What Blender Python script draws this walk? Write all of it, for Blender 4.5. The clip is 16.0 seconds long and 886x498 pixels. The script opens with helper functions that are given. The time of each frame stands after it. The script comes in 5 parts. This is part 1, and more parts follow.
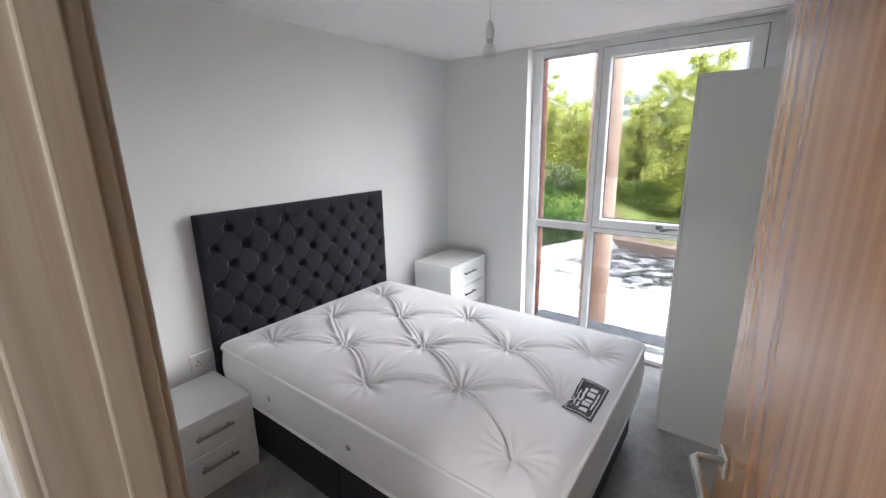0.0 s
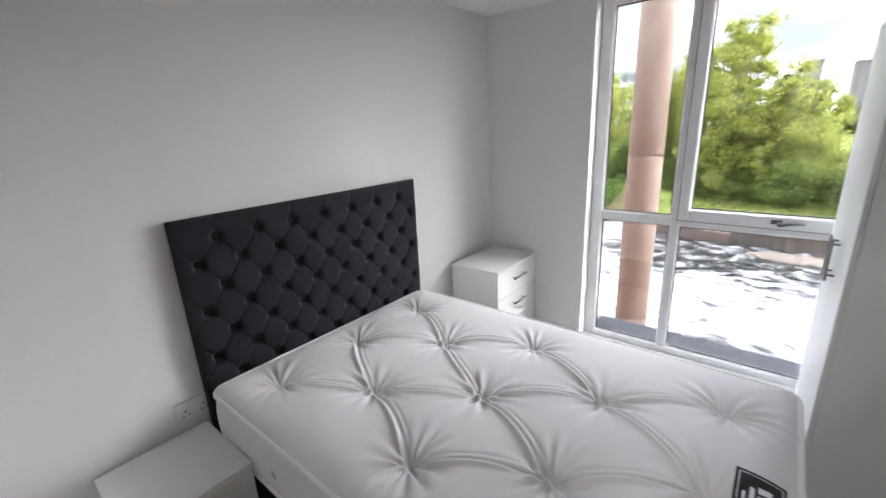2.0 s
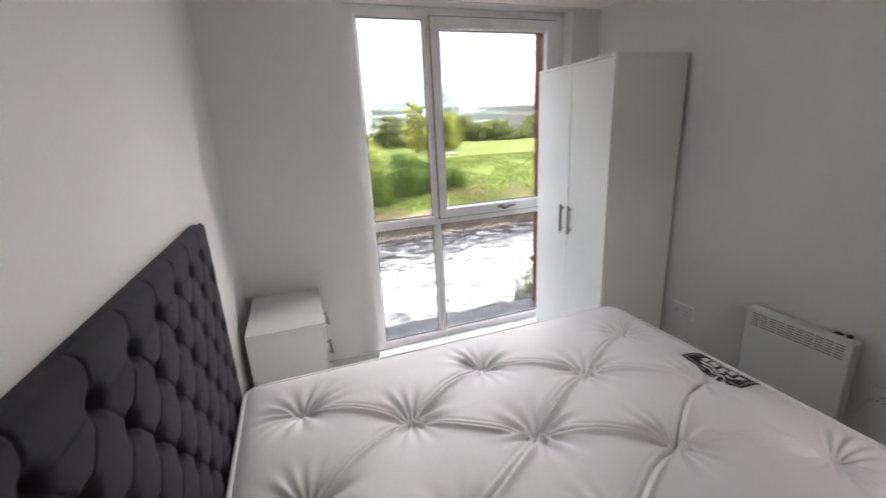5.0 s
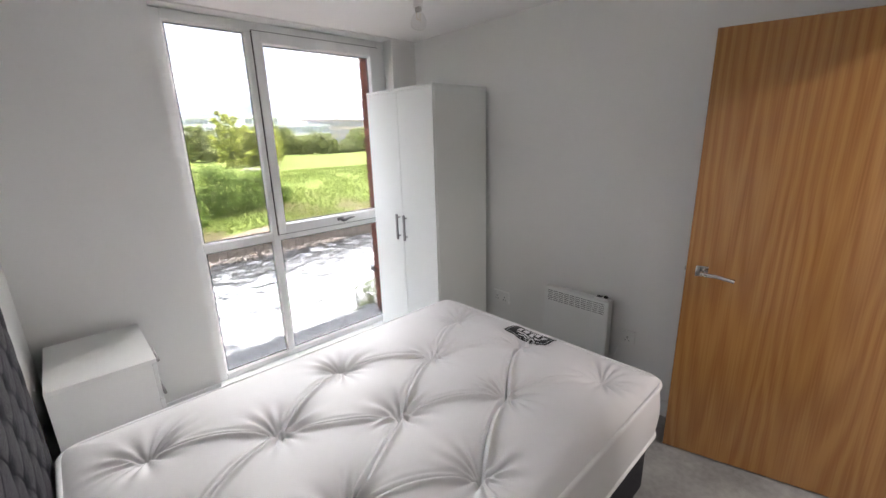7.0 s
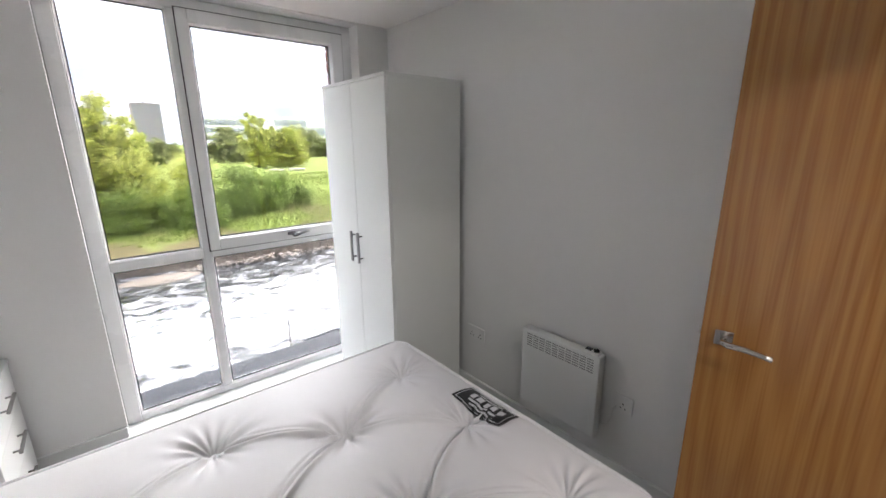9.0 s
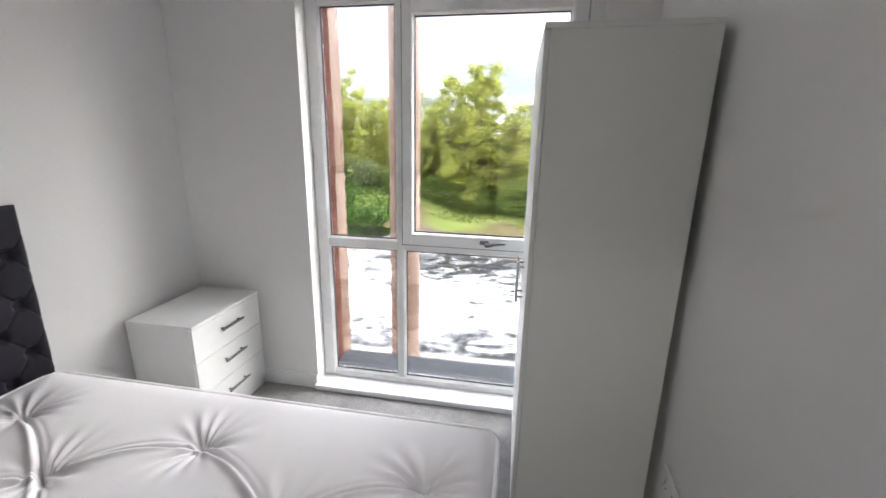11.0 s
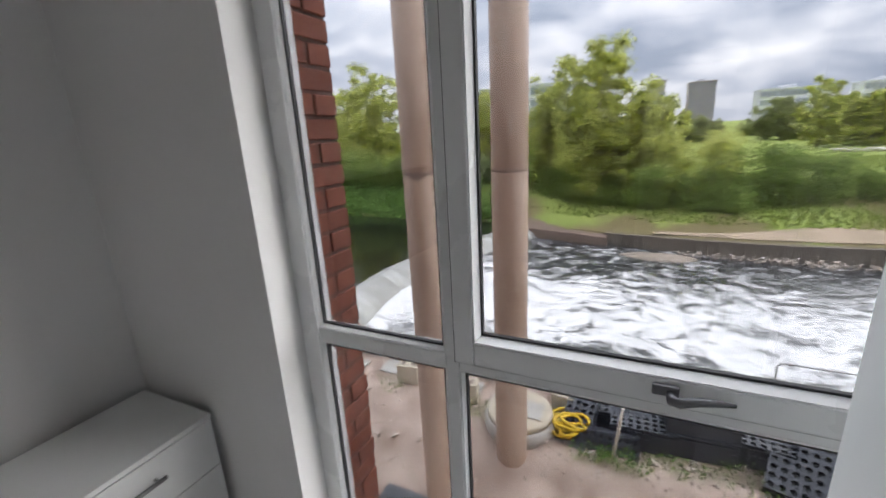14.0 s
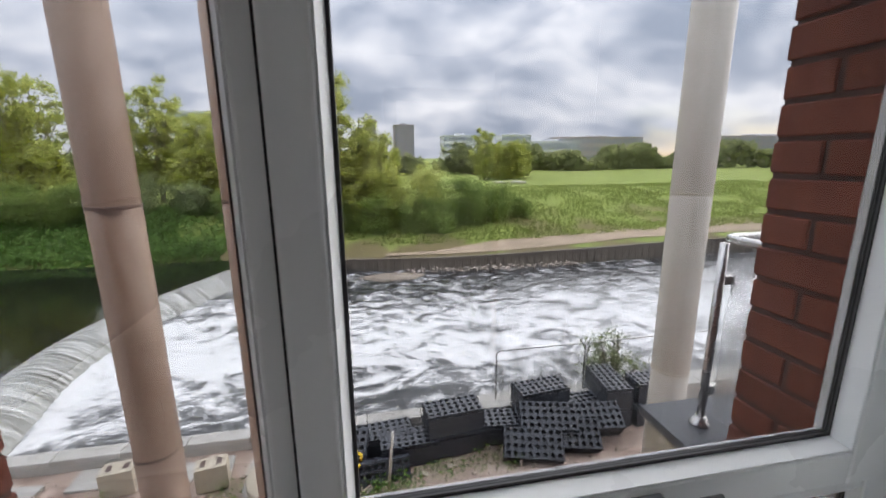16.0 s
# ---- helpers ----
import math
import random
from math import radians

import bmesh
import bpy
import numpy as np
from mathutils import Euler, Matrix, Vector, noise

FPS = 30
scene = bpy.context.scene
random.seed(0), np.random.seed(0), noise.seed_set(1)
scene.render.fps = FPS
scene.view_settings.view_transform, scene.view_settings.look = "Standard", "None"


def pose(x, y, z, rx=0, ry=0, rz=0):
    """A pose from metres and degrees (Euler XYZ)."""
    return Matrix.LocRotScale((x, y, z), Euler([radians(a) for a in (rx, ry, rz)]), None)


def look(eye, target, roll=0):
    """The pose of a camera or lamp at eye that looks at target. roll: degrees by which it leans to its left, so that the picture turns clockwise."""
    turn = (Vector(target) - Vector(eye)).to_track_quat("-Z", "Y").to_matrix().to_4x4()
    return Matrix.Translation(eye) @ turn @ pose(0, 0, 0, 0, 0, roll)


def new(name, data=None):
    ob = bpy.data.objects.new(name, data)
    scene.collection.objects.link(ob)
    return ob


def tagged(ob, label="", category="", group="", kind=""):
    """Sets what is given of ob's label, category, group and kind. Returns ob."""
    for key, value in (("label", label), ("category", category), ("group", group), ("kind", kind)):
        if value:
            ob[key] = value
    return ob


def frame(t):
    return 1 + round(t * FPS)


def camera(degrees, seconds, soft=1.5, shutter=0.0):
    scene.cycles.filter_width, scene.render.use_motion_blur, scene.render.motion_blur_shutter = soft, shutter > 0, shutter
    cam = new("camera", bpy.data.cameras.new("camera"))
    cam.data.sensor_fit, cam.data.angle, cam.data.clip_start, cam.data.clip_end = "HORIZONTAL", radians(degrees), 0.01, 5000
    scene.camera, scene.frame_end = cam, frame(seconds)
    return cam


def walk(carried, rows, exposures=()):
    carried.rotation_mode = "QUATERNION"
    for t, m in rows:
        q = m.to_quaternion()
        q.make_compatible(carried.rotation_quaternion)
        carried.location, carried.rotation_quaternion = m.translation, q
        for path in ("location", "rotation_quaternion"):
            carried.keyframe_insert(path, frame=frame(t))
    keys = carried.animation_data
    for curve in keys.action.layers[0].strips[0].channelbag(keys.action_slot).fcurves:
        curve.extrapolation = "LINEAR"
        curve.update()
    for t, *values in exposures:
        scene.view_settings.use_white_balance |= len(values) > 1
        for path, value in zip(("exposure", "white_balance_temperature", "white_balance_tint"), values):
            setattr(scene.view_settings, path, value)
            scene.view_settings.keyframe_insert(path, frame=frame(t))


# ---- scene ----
# ---- camera ----
cam = camera(94.4, 16.0, shutter=0.28)
PATH = [
    (0, (2.304, -0.889, 1.611), (1.142, 0.664, 1.121), -1.1),
    (0.5, (2.293, -0.88, 1.617), (1.124, 0.672, 1.142), -0.9),
    (1, (2.206, -0.806, 1.607), (1.056, 0.762, 1.138), -0.8),
    (1.5, (2.014, -0.662, 1.605), (0.854, 0.89, 1.111), -1.2),
    (2, (1.803, -0.499, 1.582), (0.578, 0.977, 1.016), -2.6),
    (2.5, (1.569, -0.366, 1.585), (0.176, 0.955, 1.027), -3.6),
    (3, (1.259, -0.36, 1.565), (-0.251, 0.819, 0.989), -3.5),
    (3.5, (0.943, -0.353, 1.534), (-0.554, 0.833, 0.939), -3.0),
    (4, (0.651, -0.292, 1.556), (-0.387, 1.307, 0.948), -1.8),
    (4.5, (0.456, -0.292, 1.575), (0.383, 1.606, 0.946), -3.8),
    (5, (0.402, -0.361, 1.578), (1.038, 1.45, 1.018), -3.0),
    (5.2, (0.378, -0.371, 1.59), (1.177, 1.382, 1.054), -1.8),
    (7.3, (0.264, -0.482, 1.603), (1.6, 0.906, 1.065), -2.3),
    (7.5, (0.262, -0.479, 1.617), (1.614, 0.893, 1.076), -2.6),
    (8, (0.328, -0.431, 1.603), (1.74, 0.875, 1.054), -2.2),
    (8.2, (0.409, -0.398, 1.577), (1.808, 0.921, 1.028), -2.1),
    (10.3, (1.717, -0.171, 1.584), (2.117, 1.724, 1.083), 1.9),
    (10.5, (1.801, -0.111, 1.56), (1.98, 1.812, 1.04), 1.5),
    (11, (1.985, 0.076, 1.558), (1.651, 1.982, 1.052), 1.1),
    (11.5, (2.088, 0.314, 1.55), (1.415, 2.133, 1.061), -0.3),
    (12, (2.085, 0.579, 1.531), (1.163, 2.276, 1.009), -1.5),
    (12.5, (2.006, 0.905, 1.542), (0.968, 2.531, 1.018), -0.7),
    (13, (1.98, 1.202, 1.555), (0.832, 2.754, 1.03), -0.5),
    (13.5, (1.929, 1.353, 1.549), (0.802, 2.914, 1.005), -2.1),
    (14, (1.75, 1.486, 1.537), (0.9, 3.216, 1.004), -3.0),
    (14.5, (1.564, 1.631, 1.551), (1.193, 3.546, 1.107), -1.9),
    (15, (1.451, 1.817, 1.529), (1.521, 3.779, 1.148), -1.7),
    (15.5, (1.388, 1.906, 1.514), (1.683, 3.844, 1.117), -1.4),
    (16, (1.441, 1.896, 1.506), (1.8, 3.815, 1.073), -0.5),
]
CLOUD = 0.9
EXPOSURES = [(0.0, 5.65, 6050, 12), (1.0, 5.68, 6080, 12), (2.0, 5.4, 6130, 13), (3.0, 5.42, 6200, 13), (4.0, 5.35, 6400, 15), (5.0, 5.25, 6400, 14), (8.0, 5.65, 6400, 13), (10.5, 5.18, 6300, 13), (11.0, 5.36, 6300, 13), (11.5, 5.32, 6300, 13), (13.0, 4.75, 6250, 12), (14.5, 4.02, 6250, 12), (16.0, 3.97, 6250, 12)]
walk(cam, [(t, look(eye, target, roll)) for t, eye, target, roll in PATH], EXPOSURES)

# ---- world, sun, exposure ----
SUN_ELEV, SUN_AZ = 31.0, 60.0      # azimuth measured from +y towards +x

world = bpy.data.worlds.new("sky")
scene.world = world
world.use_nodes = True
wn, wl = world.node_tree.nodes, world.node_tree.links
wn.clear()


def wnode(kind, **kw):
    n = wn.new(kind)
    for k, v in kw.items():
        n.inputs[k].default_value = v
    return n


sky = wn.new("ShaderNodeTexSky")
sky.sky_type, sky.sun_disc = "NISHITA", False
sky.sun_elevation, sky.sun_rotation = radians(SUN_ELEV), radians(SUN_AZ)
coord = wn.new("ShaderNodeTexCoord")
sep = wn.new("ShaderNodeSeparateXYZ")
wl.new(coord.outputs["Generated"], sep.inputs[0])
up = wn.new("ShaderNodeMath")
up.operation, up.inputs[1].default_value = "MAXIMUM", 0.0
wl.new(sep.outputs["Z"], up.inputs[0])
lift = wn.new("ShaderNodeMath")
lift.operation, lift.inputs[1].default_value = "ADD", 0.42
wl.new(up.outputs[0], lift.inputs[0])
flat = wn.new("ShaderNodeVectorMath")
flat.operation = "DIVIDE"
wl.new(coord.outputs["Generated"], flat.inputs[0])
wl.new(lift.outputs[0], flat.inputs[1])
squash = wn.new("ShaderNodeMapping")
squash.inputs["Scale"].default_value = (1.0, 1.25, 0.0)
wl.new(flat.outputs[0], squash.inputs["Vector"])
cloud = wnode("ShaderNodeTexNoise", Scale=2.5, Detail=9.0, Roughness=0.55, Distortion=0.25)
wl.new(squash.outputs[0], cloud.inputs["Vector"])
ramp = wn.new("ShaderNodeValToRGB")
e = ramp.color_ramp.elements
e[0].position, e[0].color = 0.36, (0.30, 0.34, 0.41, 1)
e[1].position, e[1].color = 0.64, (0.78, 0.78, 0.79, 1)
m1 = e.new(0.47)
m1.color = (0.46, 0.49, 0.55, 1)
wl.new(cloud.outputs["Fac"], ramp.inputs["Fac"])
veil = wnode("ShaderNodeTexNoise", Scale=0.7, Detail=4.0, Roughness=0.5)
wl.new(squash.outputs[0], veil.inputs["Vector"])
gap = wn.new("ShaderNodeValToRGB")
gap.color_ramp.elements[0].position, gap.color_ramp.elements[1].position = 0.30, 0.42
wl.new(veil.outputs["Fac"], gap.inputs["Fac"])
bg_sky = wnode("ShaderNodeBackground", Strength=0.055)
wl.new(sky.outputs[0], bg_sky.inputs["Color"])
bg_cloud = wnode("ShaderNodeBackground", Strength=CLOUD)
wl.new(ramp.outputs[0], bg_cloud.inputs["Color"])
overhead = wn.new("ShaderNodeMath")            # overcast: brighter overhead than at the horizon
overhead.operation, overhead.inputs[1].default_value, overhead.inputs[2].default_value = "MULTIPLY_ADD", 0.95 * CLOUD, 0.78 * CLOUD
wl.new(up.outputs[0], overhead.inputs[0])
wl.new(overhead.outputs[0], bg_cloud.inputs["Strength"])
blend = wn.new("ShaderNodeMixShader")
wl.new(gap.outputs[0], blend.inputs[0])
wl.new(bg_sky.outputs[0], blend.inputs[1])
wl.new(bg_cloud.outputs[0], blend.inputs[2])
wout = wn.new("ShaderNodeOutputWorld")
wl.new(blend.outputs[0], wout.inputs["Surface"])

sun = new("sun", bpy.data.lights.new("sun", "SUN"))
sun.data.energy, sun.data.angle, sun.data.color = 1.1, radians(90), (1.0, 0.96, 0.9)
sun.matrix_world = look((0, 0, 30), (-math.sin(radians(SUN_AZ)) * 10, -math.cos(radians(SUN_AZ)) * 10, 30 - 10 * math.tan(radians(SUN_ELEV))))

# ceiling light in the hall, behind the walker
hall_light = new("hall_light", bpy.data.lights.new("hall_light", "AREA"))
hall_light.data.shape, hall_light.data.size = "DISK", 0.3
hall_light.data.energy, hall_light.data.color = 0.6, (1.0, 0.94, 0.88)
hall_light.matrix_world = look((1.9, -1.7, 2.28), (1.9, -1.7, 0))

# ---- materials ----


def material(name, colour, rough=0.6, metal=0.0, vary=0.08, scale=6.0, bump=0.0, bump_scale=60.0, second=None, detail=5.0, stretch=(1, 1, 1),
             per_piece=0.0, spec=0.5, per_island=0.0):
    """A painted or natural surface: two-scale colour variation, fine relief, uneven gloss."""
    m = bpy.data.materials.new(name)
    m.use_nodes = True
    n, l = m.node_tree.nodes, m.node_tree.links
    b = n["Principled BSDF"]
    b.inputs["Roughness"].default_value, b.inputs["Metallic"].default_value = rough, metal
    b.inputs["Specular IOR Level"].default_value = spec
    co = n.new("ShaderNodeTexCoord")
    mp = n.new("ShaderNodeMapping")
    mp.inputs["Scale"].default_value = stretch
    l.new(co.outputs["Object"], mp.inputs["Vector"])
    big = n.new("ShaderNodeTexNoise")
    big.inputs["Scale"].default_value, big.inputs["Detail"].default_value = scale, detail
    fine = n.new("ShaderNodeTexNoise")
    fine.inputs["Scale"].default_value, fine.inputs["Detail"].default_value = scale * 9, 3.0
    for t in (big, fine):
        l.new(mp.outputs[0], t.inputs["Vector"])
    add = n.new("ShaderNodeMath")
    add.operation, add.inputs[1].default_value = "MULTIPLY_ADD", 0.35
    l.new(fine.outputs["Fac"], add.inputs[0])
    l.new(big.outputs["Fac"], add.inputs[2])
    ramp = n.new("ShaderNodeValToRGB")
    c2 = second or tuple(min(1.0, c * (1 + vary)) for c in colour)
    c1 = colour if second else tuple(c * (1 - vary) for c in colour)
    ramp.color_ramp.elements[0].position, ramp.color_ramp.elements[0].color = 0.42, (*c1, 1)
    ramp.color_ramp.elements[1].position, ramp.color_ramp.elements[1].color = 0.92, (*c2, 1)
    l.new(add.outputs[0], ramp.inputs["Fac"])
    out = ramp.outputs["Color"]
    if per_piece or per_island:
        info = n.new("ShaderNodeObjectInfo") if per_piece else n.new("ShaderNodeNewGeometry")
        src = info.outputs["Random"] if per_piece else info.outputs["Random Per Island"]
        mr = n.new("ShaderNodeMapRange")
        k = per_piece or per_island
        mr.inputs["To Min"].default_value, mr.inputs["To Max"].default_value = 1 - k, 1 + k
        l.new(src, mr.inputs["Value"])
        hsv = n.new("ShaderNodeHueSaturation")
        l.new(mr.outputs[0], hsv.inputs["Value"])
        l.new(out, hsv.inputs["Color"])
        out = hsv.outputs["Color"]
    l.new(out, b.inputs["Base Color"])
    rr = n.new("ShaderNodeMapRange")
    rr.inputs["To Min"].default_value, rr.inputs["To Max"].default_value = max(0.02, rough - 0.06), min(1.0, rough + 0.06)
    l.new(big.outputs["Fac"], rr.inputs["Value"])
    l.new(rr.outputs[0], b.inputs["Roughness"])
    if bump:
        bt = n.new("ShaderNodeTexNoise")
        bt.inputs["Scale"].default_value, bt.inputs["Detail"].default_value = bump_scale, 4.0
        l.new(mp.outputs[0], bt.inputs["Vector"])
        bp = n.new("ShaderNodeBump")
        bp.inputs["Strength"].default_value, bp.inputs["Distance"].default_value = bump, 0.004
        l.new(bt.outputs["Fac"], bp.inputs["Height"])
        l.new(bp.outputs[0], b.inputs["Normal"])
    return m


def wood(name, light, dark, along="z", rough=0.45, scale=1.0):
    """Veneer with long grain, cathedral figure and fine pores."""
    m = bpy.data.materials.new(name)
    m.use_nodes = True
    n, l = m.node_tree.nodes, m.node_tree.links
    b = n["Principled BSDF"]
    co = n.new("ShaderNodeTexCoord")
    sep = n.new("ShaderNodeSeparateXYZ")
    l.new(co.outputs["Object"], sep.inputs[0])

    def calc(op, a, b=0.0, c=0.0):
        k = n.new("ShaderNodeMath")
        k.operation = op
        for i, v in enumerate((a, b, c)):
            if isinstance(v, (int, float)):
                k.inputs[i].default_value = v
            else:
                l.new(v, k.inputs[i])
        return k.outputs[0]

    # book-matched leaves of veneer, each cut tangentially through wavy growth rings
    warp = n.new("ShaderNodeTexNoise")
    mp = n.new("ShaderNodeMapping")
    mp.inputs["Scale"].default_value = (7, 7, 1.6)
    l.new(co.outputs["Object"], mp.inputs["Vector"])
    l.new(mp.outputs[0], warp.inputs["Vector"])
    warp.inputs["Scale"].default_value, warp.inputs["Detail"].default_value = scale, 2.0
    width = calc("ADD", sep.outputs["X"], sep.outputs["Y"])
    side = calc("SUBTRACT", calc("PINGPONG", calc("ADD", width, 0.035), 0.17), 0.07)
    side = calc("MULTIPLY_ADD", warp.outputs["Fac"], 0.035, side)
    rise = calc("MULTIPLY_ADD", sep.outputs["Z"], -0.05, 0.085)
    rise = calc("MULTIPLY_ADD", warp.outputs["Fac"], 0.03, rise)
    ring = calc("SQRT", calc("ADD", calc("MULTIPLY", side, side), calc("MULTIPLY", rise, rise)))
    wave = calc("SINE", calc("MULTIPLY", ring, 200.0))
    wv = n.new("ShaderNodeMath")
    wv.operation = "MULTIPLY"
    l.new(wave, wv.inputs[0])
    l.new(calc("MULTIPLY", warp.outputs["Fac"], 1.0), wv.inputs[1])
    mp2 = n.new("ShaderNodeMapping")
    mp2.inputs["Scale"].default_value = {"z": (170, 170, 2.2), "x": (3, 140, 140), "y": (140, 3, 140)}[along]
    l.new(co.outputs["Object"], mp2.inputs["Vector"])
    pores = n.new("ShaderNodeTexNoise")
    pores.inputs["Scale"].default_value, pores.inputs["Detail"].default_value = 1.0, 3.0
    l.new(mp2.outputs[0], pores.inputs["Vector"])
    mix = n.new("ShaderNodeMath")
    mix.operation, mix.inputs[1].default_value = "MULTIPLY_ADD", 0.36
    l.new(wv.outputs[0], mix.inputs[0])
    l.new(pores.outputs["Fac"], mix.inputs[2])
    ramp = n.new("ShaderNodeValToRGB")
    ramp.color_ramp.elements[0].position, ramp.color_ramp.elements[0].color = 0.20, (*dark, 1)
    ramp.color_ramp.elements[1].position, ramp.color_ramp.elements[1].color = 0.74, (*light, 1)
    l.new(mix.outputs[0], ramp.inputs["Fac"])
    l.new(ramp.outputs["Color"], b.inputs["Base Color"])
    b.inputs["Roughness"].default_value = rough
    b.inputs["Coat Weight"].default_value, b.inputs["Coat Roughness"].default_value = 0.9, 0.22
    bp = n.new("ShaderNodeBump")
    bp.inputs["Strength"].default_value, bp.inputs["Distance"].default_value = 0.12, 0.002
    l.new(pores.outputs["Fac"], bp.inputs["Height"])
    l.new(bp.outputs[0], b.inputs["Normal"])
    return m


def pane_glass(name, tint=0.97):
    """Flat glass: sees through, with a gloss that grows at a slant."""
    m = bpy.data.materials.new(name)
    m.use_nodes = True
    n, l = m.node_tree.nodes, m.node_tree.links
    n.remove(n["Principled BSDF"])
    tr = n.new("ShaderNodeBsdfTransparent")
    tr.inputs["Color"].default_value = (tint, tint, tint, 1)
    gl = n.new("ShaderNodeBsdfGlossy")
    gl.inputs["Roughness"].default_value = 0.02
    lw = n.new("ShaderNodeLayerWeight")
    lw.inputs["Blend"].default_value = 0.5
    pw = n.new("ShaderNodeMath")
    pw.operation, pw.inputs[1].default_value = "POWER", 5.0
    l.new(lw.outputs["Facing"], pw.inputs[0])
    mr = n.new("ShaderNodeMapRange")
    mr.inputs["To Min"].default_value, mr.inputs["To Max"].default_value = 0.02, 0.7
    l.new(pw.outputs[0], mr.inputs["Value"])
    mx = n.new("ShaderNodeMixShader")
    l.new(mr.outputs[0], mx.inputs[0])
    l.new(tr.outputs[0], mx.inputs[1])
    l.new(gl.outputs[0], mx.inputs[2])
    l.new(mx.outputs[0], n["Material Output"].inputs["Surface"])
    return m


M_WALL = material("wall_paint", (0.80, 0.80, 0.79), 0.75, vary=0.015, scale=1.3, bump=0.05, bump_scale=90)
M_CEIL = material("ceiling_paint", (0.90, 0.90, 0.895), 0.85, vary=0.012, scale=1.0, bump=0.04, bump_scale=70)
M_CARPET = material("carpet", (0.22, 0.216, 0.21), 0.95, scale=4.0, second=(0.44, 0.435, 0.425), bump=1.0, bump_scale=420, spec=0.1)
M_UPVC = material("white_upvc", (0.80, 0.81, 0.81), 0.28, vary=0.02, scale=3.0)
M_GASKET = material("black_gasket", (0.012, 0.012, 0.013), 0.5, vary=0.2)
M_GLOSS = material("white_laminate", (0.78, 0.79, 0.78), 0.32, vary=0.012, scale=2.0)
M_EDGE = material("laminate_edge", (0.72, 0.73, 0.72), 0.4, vary=0.02)
M_WARD = material("wardrobe_laminate", (0.70, 0.715, 0.69), 0.42, vary=0.012, scale=2.0, bump=0.03, bump_scale=300)
M_STEEL = material("brushed_steel", (0.62, 0.61, 0.59), 0.28, metal=1.0, vary=0.05, scale=20)
M_HANDLE = material("dull_steel_handle", (0.30, 0.295, 0.29), 0.3, metal=1.0, vary=0.06, scale=20)
M_CHROME = material("satin_chrome", (0.68, 0.66, 0.63), 0.2, metal=1.0, vary=0.04, scale=20)
M_FABRIC = material("charcoal_fabric", (0.017, 0.0162, 0.022), 0.5, scale=9.0, second=(0.026, 0.025, 0.034), bump=0.7, bump_scale=900, spec=0.22)
# buttons far darker than the upholstery: the shade of their pits is in the colour
M_BUTTON_SHADED = material("button_fabric_shaded", (0.003, 0.003, 0.0045), 0.6, vary=0.2)
M_DIVAN = material("black_divan_fabric", (0.010, 0.010, 0.015), 0.8, vary=0.25, bump=0.5, bump_scale=700)
M_TICKING = material("mattress_ticking", (0.79, 0.78, 0.79), 0.33, vary=0.02, scale=4.0, bump=0.12, bump_scale=700)
M_PIPING = material("white_piping", (0.84, 0.835, 0.84), 0.5, vary=0.03, bump=0.2, bump_scale=500)
M_TUFT = material("mattress_tuft", (0.55, 0.54, 0.55), 0.6, vary=0.1)
M_LABEL = material("black_label", (0.012, 0.012, 0.014), 0.45, vary=0.2)
M_PRINT = material("silver_print", (0.72, 0.72, 0.74), 0.4, vary=0.03)
M_OAK = wood("oak_veneer", (0.42, 0.205, 0.06), (0.30, 0.13, 0.033), "z", 0.26)
M_LINING = wood("oak_lining", (0.30, 0.255, 0.20), (0.24, 0.195, 0.15), "z", 0.34)
# window handle metal, its base colour darkened to carry the handle's shade
M_SATIN_SHADED = material("shaded_satin_metal", (0.16, 0.16, 0.165), 0.34, metal=1.0)
M_VENT = material("grille_shadow", (0.30, 0.30, 0.30), 0.6, vary=0.05)
M_PLASTIC = material("white_plastic", (0.80, 0.80, 0.79), 0.35, vary=0.02)
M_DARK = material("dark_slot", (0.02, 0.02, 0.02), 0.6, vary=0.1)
M_GLASS = pane_glass("window_glass", 0.305)
M_BULB = pane_glass("bulb_glass")
M_BRASS = material("filament_brass", (0.6, 0.45, 0.2), 0.3, metal=1.0)

# ---- building helpers ----


def slab(bm, x0, x1, y0, y1, z0, z1, bevel=0.0, seg=2):
    """A box between two corners, with softened edges."""
    made = bmesh.ops.create_cube(bm, size=1.0, matrix=Matrix.LocRotScale(((x0 + x1) / 2, (y0 + y1) / 2, (z0 + z1) / 2), None, (x1 - x0, y1 - y0, z1 - z0)))
    if bevel:
        edges = {ed for v in made["verts"] for ed in v.link_edges}
        bmesh.ops.bevel(bm, geom=list(edges), offset=bevel, segments=seg, affect="EDGES", profile=0.6)
    return bm


def tube(bm, points, radius, sides=10, caps=True):
    """A round bar along a line of points."""
    rings = []
    pts = [Vector(p) for p in points]
    for i, p in enumerate(pts):
        a, b = pts[max(i - 1, 0)], pts[min(i + 1, len(pts) - 1)]
        q = (b - a).to_track_quat("Z", "Y")
        r = radius[i] if isinstance(radius, (list, tuple)) else radius
        rings.append([bm.verts.new(p + q @ Vector((r * math.cos(t), r * math.sin(t), 0))) for t in (2 * math.pi * k / sides for k in range(sides))])
    for r0, r1 in zip(rings, rings[1:]):
        for k in range(sides):
            f = bm.faces.new((r0[k], r0[(k + 1) % sides], r1[(k + 1) % sides], r1[k]))
            f.smooth = True
    if caps:
        bm.faces.new(rings[0][::-1])
        bm.faces.new(rings[-1])
    return bm


